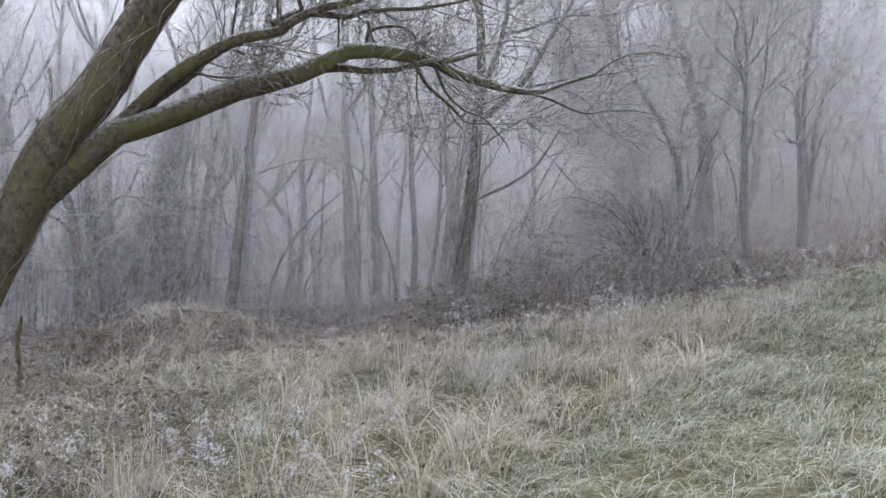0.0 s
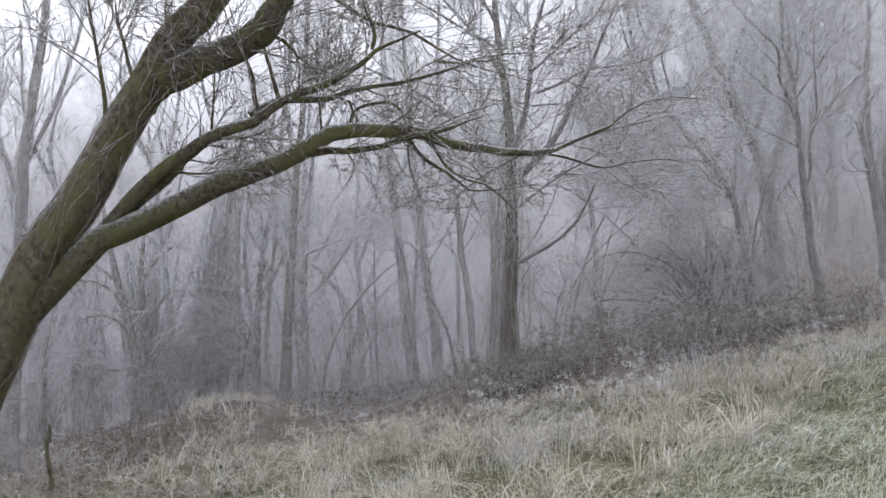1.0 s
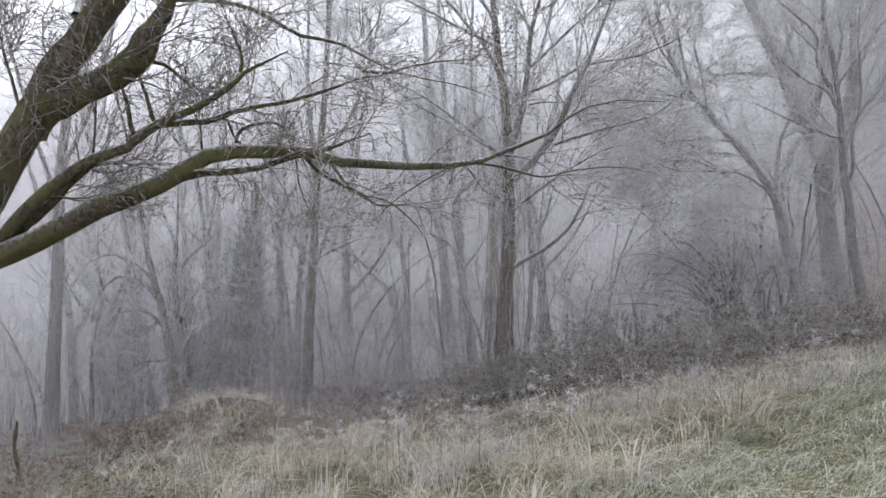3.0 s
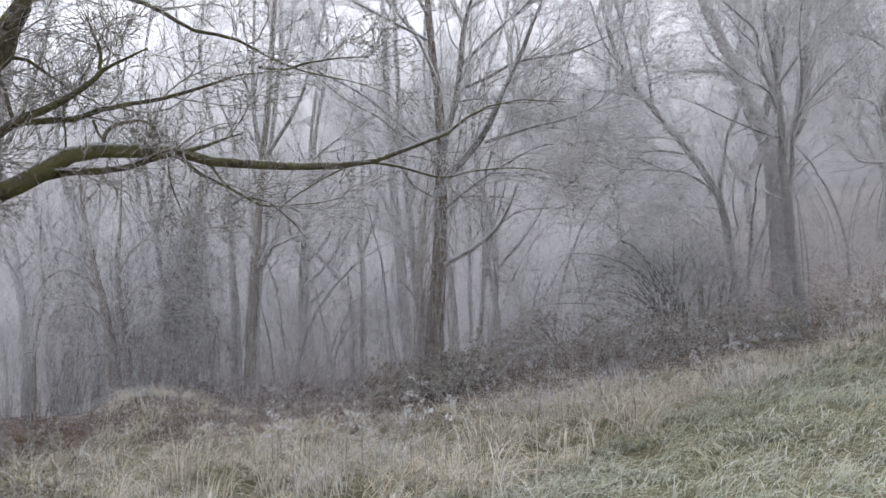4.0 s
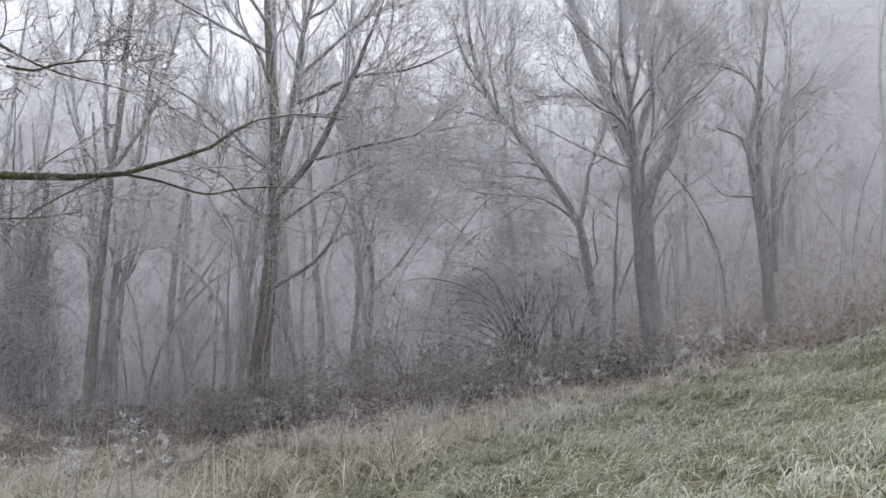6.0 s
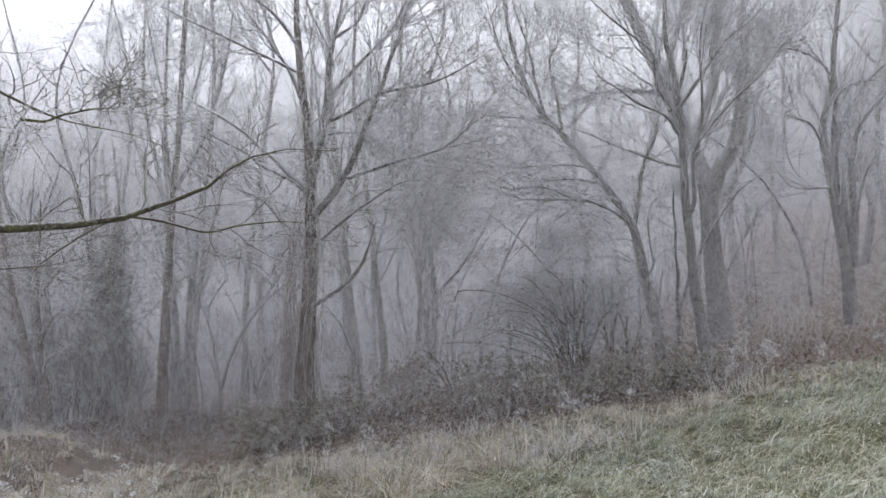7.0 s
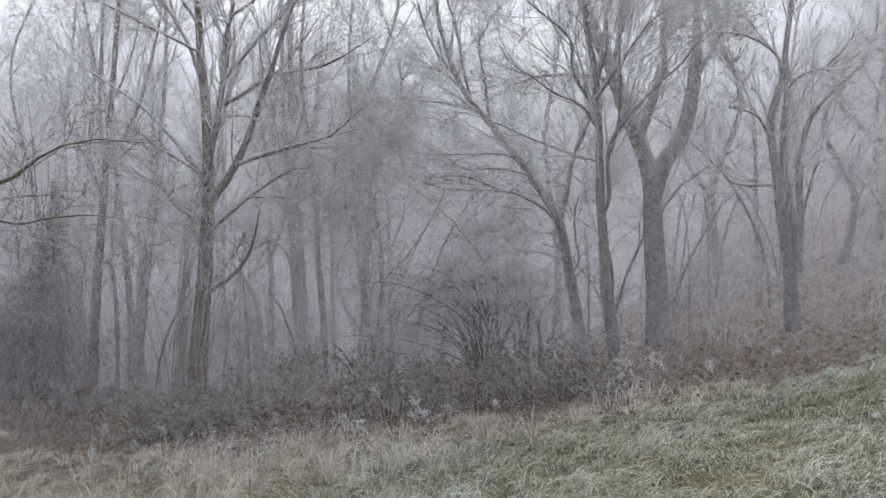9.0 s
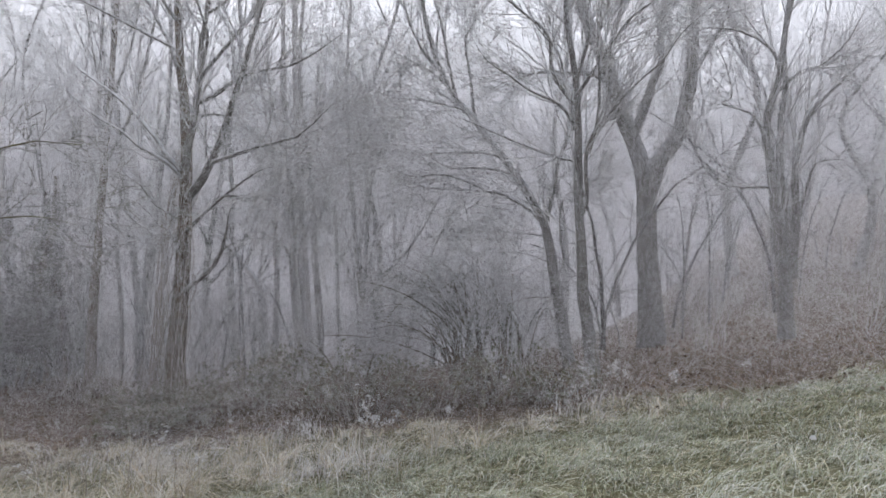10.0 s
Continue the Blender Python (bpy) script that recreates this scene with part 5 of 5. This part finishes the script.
def litter():
    """Brown fallen leaves over the woodland floor."""
    n = 16000
    x, y = rng.uniform(-9, 14, n), rng.uniform(9.2, 18.0, n)
    keep = y > rough_edge(x) - 0.2 + rng.normal(0, 0.4, n)
    keep |= ((x + 4.3) / 1.15) ** 2 + ((y - 11.0) / 0.95) ** 2 < 1
    keep &= ((x + 3.1) ** 2 + (y - 11.8) ** 2 > 1.8) & ((x < 7) | (y < 13.6) | (rng.uniform(0, 1, n) < 0.4))
    x, y = x[keep], y[keep]
    t = tagged(empty_at("leaf_litter", (2, 13, float(ground_z(2, 13)))), "brown frosted leaf litter on the woodland floor", "leaves", kind="stuff")
    leaf_blades(t, np.stack([x, y, ground_z(x, y) + rng.uniform(0.0, 0.03, len(x))], -1), 0.055, LITTER, "leaf_bed")


litter()


# ---- grass ----
def in_view(x, y):
    """The wedge of ground in front of the walk."""
    return (x > -6.5 - 0.3 * (y - 6)) & (x < 13)


def lump(x, y):
    """How the turf is heaped: -1 to 1."""
    return np.sin(2.6 * x + 2 * np.sin(1.7 * y)) * np.sin(3.1 * y + 1.7 * np.sin(1.9 * x)) * 0.6 + 0.4 * np.sin(6.1 * x + 3 * np.sin(4.3 * y)) * np.sin(7.3 * y)


def lawn():
    """Turf of long bent blades that lie over in swirls."""
    n = 15000
    cx, cy = rng.uniform(-3, 14.5, n), 2.6 + 12 * rng.uniform(0, 1, n) ** 0.85
    keep = (cy < lawn_edge(cx) + 0.6 * lump(0.8 * cx, 0.8 * cy) + rng.normal(0, 0.2, n)) & in_view(cx, cy)
    cx, cy = cx[keep], cy[keep]
    k = 11
    m = len(cx) * k
    sz = np.repeat(rng.uniform(0.5, 1.35, len(cx)) * (1 + 0.45 * lump(cx, cy)), k)
    way = np.repeat(rng.normal(-0.5, 0.7, len(cx)) + 1.8 * lump(0.7 * cx + 3, 0.7 * cy), k)
    x, y = np.repeat(cx, k) + rng.normal(0, 0.05, m), np.repeat(cy, k) + rng.normal(0, 0.05, m)
    h = 0.2 * sz * rng.uniform(0.45, 1.3, m)
    b = Buf()
    blades(b, x, y, h, rng.uniform(0.7, 1.6, m), rng.uniform(0.0022, 0.0062, m) * (0.65 + 0.05 * y), 4, way + rng.normal(0, 0.6, m), 0.55)
    tagged(new("lawn_grass", b.mesh("lawn_grass", LAWN)), "grey-green frosted grass lying in swirls on the slope", "grass", kind="stuff")


def rough_grass():
    """Tall tussocks whose blades arch over, thinning out towards the wood."""
    cx, cy = rng.uniform(-8, 10, 1500), rng.uniform(3.0, 12.8, 1500)
    keep = (cy > lawn_edge(cx) - 0.3 + 0.5 * lump(cx, cy)) & ((cy < rough_edge(cx)) | ((cx + 3.4) ** 2 + (1.3 * (cy - 11.7)) ** 2 < 3.4))
    keep &= (cx > -1.6) | (rng.uniform(0, 1, len(cx)) < 0.5) | (cy > 10.6)
    keep &= ((cx + 4.4) / 1.0) ** 2 + ((cy - 11.1) / 0.85) ** 2 > 1
    cx, cy = cx[keep], cy[keep]
    k = 38
    m = len(cx) * k
    sz = np.repeat(rng.uniform(0.35, 1.3, len(cx)), k)
    az = rng.uniform(0, 2 * math.pi, m)
    rd = np.abs(rng.normal(0, 0.11, m)) * sz
    x, y = np.repeat(cx, k) + np.cos(az) * rd, np.repeat(cy, k) + np.sin(az) * rd
    tall = np.clip(1.12 - 0.03 * (y - 4) - 0.05 * np.clip(x - 3.5, 0, 9), 0.5, 1.2)
    tall = tall * np.interp(rough_edge(x) - y, [-0.2, 1.6], [0.5, 1.0])
    h = 0.66 * sz * tall * rng.uniform(0.35, 1.2, m)
    tussock = np.repeat(rng.normal(0, 1.2, len(cx)), k)
    stiff = rng.uniform(0, 1, m) < 0.06
    lean = np.where(stiff, rng.uniform(0.1, 0.4, m), rng.uniform(0.75, 1.6, m))
    b = Buf()
    blades(b, x, y, h, lean, rng.uniform(0.0016, 0.0058, m) * (0.85 + 0.06 * y), 6, np.where(rng.uniform(0, 1, m) < 0.55, az, tussock), 0.72)
    tagged(new("rough_grass", b.mesh("rough_grass", STRAW)), "tall straw-coloured frosted grass in bent tussocks", "grass", kind="stuff")


lawn()
rough_grass()


def grass_tuft(x, y, h, n, wide):
    """A stand of thin frosted stems that bow at the tips."""
    px, py = x + rng.normal(0, wide, n), y + rng.normal(0, wide, n)
    b = Buf()
    blades(b, px, py, h * rng.uniform(0.45, 1.15, n), rng.uniform(0.4, 1.3, n), rng.uniform(0.0012, 0.0032, n) * (0.85 + 0.06 * y), 6, None, 0.6)
    tagged(new("grass_tuft", b.mesh("grass_tuft", FROST_STRAW)), "tall tuft of frosted pale grass stems", "grass", "frosted tufts", "stuff")


for x, y, h, n, wide in [(2.74, 9.9, 0.5, 110, 0.28), (3.2, 10.25, 0.48, 90, 0.26), (4.95, 9.8, 0.45, 190, 0.3), (7.35, 11.75, 0.42, 90, 0.24), (5.5, 9.75, 0.36, 90, 0.22), (0.6, 7.6, 0.6, 130, 0.22),
                         (1.3, 8.3, 0.62, 150, 0.26), (-0.6, 7.2, 0.55, 110, 0.24), (-2.5, 8.8, 0.5, 120, 0.3), (-1.6, 7.0, 0.5, 110, 0.25), (-3.0, 6.2, 0.45, 140, 0.3), (-3.6, 7.6, 0.45, 140, 0.35), (-2.2, 5.4, 0.45, 120, 0.3), (3.9, 11.3, 0.4, 80, 0.2), (-2.6, 11.5, 0.3, 60, 0.35), (-3.4, 12.0, 0.24, 50, 0.35)]:
    grass_tuft(x, y, h, n, wide)


# ---- frosted weeds ----
def weed(at, h, heads, lean, size=1.0, label="frosted dead weed stalk with white seed heads", group="weeds in the rough grass"):
    """A dead stalk with short side stems and rimed seed heads."""
    x, y = at
    z0 = float(ground_z(x, y))
    t = tagged(empty_at("weed", (x, y, z0)), label, "weed", group)
    p = curve([(x, y, z0 - 0.02), (x + lean[0] * 0.3, y + lean[1] * 0.3, z0 + h * 0.55), (x + lean[0], y + lean[1], z0 + h)], 9)
    r = np.linspace(0.005, 0.0028, 9)
    b = Buf()
    b.tubes(p[None], r[None], 5)
    part("stem", b, WEED, t)
    q, w = sprout(p[None], r[None], heads, 0.3 * h, (25, 55), 0.12, 5, (0.45, 1.0), 0.8)
    for k in range(heads):
        b = Buf()
        b.tubes(q[k:k + 1], w[k:k + 1], 4)
        side = part("side_stem", b, WEED, t)
        n = 14
        c = q[k, -1] + rng.normal(0, 0.013 * size, (n, 3)) * (1, 1, 0.8)
        leaf_blades(side, c, 0.015 * size, RIME_HEAD, "seed_head")
    return t


for x, y, h, n in [(0.28, 7.7, 0.86, 9), (0.2, 7.8, 0.72, 7), (0.36, 7.62, 0.66, 6), (1.77, 7.22, 0.84, 9), (1.62, 7.3, 0.7, 8), (1.92, 7.3, 0.66, 7), (0.98, 7.5, 0.72, 8), (1.12, 7.6, 0.6, 7), (5.16, 10.4, 0.46, 9), (5.3, 10.5, 0.4, 8), (6.28, 12.3, 0.4, 6), (5.35, 10.4, 0.4, 6), (7.48, 11.9, 0.72, 10), (7.6, 11.8, 0.5, 9), (7.3, 11.9, 0.45, 9), (7.42, 11.75, 0.55, 9), (7.75, 11.85, 0.4, 7), (7.15, 11.8, 0.36, 7), (8.25, 11.7, 0.35, 5),
                   (-2.6, 5.2, 0.5, 6), (-2.2, 5.6, 0.45, 5), (-1.5, 5.0, 0.42, 6), (-1.3, 5.3, 0.4, 5), (-0.9, 4.9, 0.38, 5), (-3.0, 5.6, 0.5, 5), (-1.9, 4.8, 0.4, 6),
                   (1.6, 8.4, 0.6, 5), (2.1, 8.9, 0.5, 5), (3.2, 9.9, 0.55, 5), (2.7, 9.4, 0.6, 4), (3.6, 10.4, 0.55, 3), (4.1, 11.0, 0.65, 2), (-0.4, 8.3, 0.5, 5), (-1.0, 8.9, 0.5, 5),
                   (4.6, 10.1, 0.45, 6), (3.9, 9.3, 0.4, 6), (0.8, 8.2, 0.5, 6), (-2.4, 9.7, 0.5, 4), (6.0, 10.9, 0.35, 4), (9.0, 12.2, 0.35, 4), (-4.4, 9.0, 0.8, 2)]:
    weed((x, y), h, n, rng.normal(0, 0.08, 2), 1.25)
for k in range(20):
    weed((rng.uniform(-3.4, -0.7), rng.uniform(3.9, 5.5)), rng.uniform(0.3, 0.55), int(rng.integers(4, 8)), rng.normal(0, 0.07, 2), 1.15)
for k in range(16):
    x = rng.uniform(0.2, 5.2)
    weed((x, 7.0 + 0.72 * x + rng.uniform(-0.2, 1.2)), rng.uniform(0.4, 0.7), int(rng.integers(3, 7)), rng.normal(0, 0.1, 2))
for x, y, sx, h in [(-3.5, 6.2, 0.8, 0.42), (-2.7, 6.9, 0.8, 0.4), (-4.3, 7.6, 0.9, 0.5), (-3.5, 8.5, 0.9, 0.45), (-4.6, 9.0, 0.9, 0.45), (-2.6, 8.0, 0.7, 0.35), (-5.4, 10.4, 1.0, 0.5), (-4.2, 10.6, 0.6, 0.4), (-3.1, 5.5, 0.7, 0.35), (-2.3, 6.1, 0.7, 0.35), (0.85, 12.1, 0.6, 0.6), (1.5, 11.9, 0.55, 0.4)]:
    cane_bush("dead_weeds", "frosted grey tangle of dead weeds beside the trunk", (x, y), 22, (sx, 0.75, h), 0.7, leaves=160, mat=WEED, group="dead weeds")


def trunk_vines():
    """Fine ivy runners that creep up the leaning trunk."""
    p0 = bpy.data.objects["leaning_tree"].location
    t = tagged(empty_at("ivy_runner", p0), "thin pale ivy runners creeping up mossy bark", "ivy")
    core, rad = LEAN_TRUNK
    for k in range(26):
        a0, turn = rng.uniform(2.2, 6.4), rng.normal(0, 1.6)
        i0, n = int(rng.integers(0, 17)), int(rng.integers(6, 15))
        i = np.arange(i0, min(i0 + n, STEPS - 1))
        a = a0 + turn * np.linspace(0, 1, len(i)) + 0.28 * np.cumsum(rng.standard_normal(len(i)))
        tan = np.gradient(core, axis=0)[i]
        tan /= np.linalg.norm(tan, axis=1, keepdims=True)
        u = np.cross(tan, (0, 1, 0))
        u /= np.linalg.norm(u, axis=1, keepdims=True)
        w = np.cross(tan, u)
        pts = core[i] + (rad[i] * 1.05)[:, None] * (np.cos(a)[:, None] * u + np.sin(a)[:, None] * w)
        b = Buf()
        b.tubes(curve(pts, 30)[None], np.full((1, 30), rng.uniform(0.002, 0.0055)), 5)
        part("runner", b, CANE, t)


trunk_vines()


def fallen_leaf(x, y, size):
    t = tagged(empty_at("fallen_leaf", (x, y, float(ground_z(x, y)))), "pale frosted leaf lying on the grass", "leaf")
    leaf_blades(t, np.array([[x, y, float(ground_z(x, y)) + 0.13]]), size, RIME_HEAD, "blade")


for x, y in [(8.55, 8.5), (7.4, 9.7), (6.7, 10.6), (9.3, 9.3)]:
    fallen_leaf(x, y, 0.05)


# ---- broken stump beside the leaning tree ----
def stump(x, y, h):
    z0 = float(ground_z(x, y))
    t = tagged(empty_at("stump", (x, y, z0)), "thin dark broken stump among frosted weeds", "stump")
    b = Buf()
    p, w = limb(0.03, 0.018, (x, y, z0 - 0.1), (x + 0.03, y, z0 + h * 0.35), (x - 0.03, y, z0 + h * 0.7), (x + 0.03, y, z0 + h))
    w = w * (1 + 0.25 * np.sin(np.arange(STEPS)))
    w[-1] = 0.004
    b.tubes(p[None], w[None], 9, 0.08)
    part("wood", b, BARK_LEAN, t)


stump(-4.2, 8.55, 1.05)
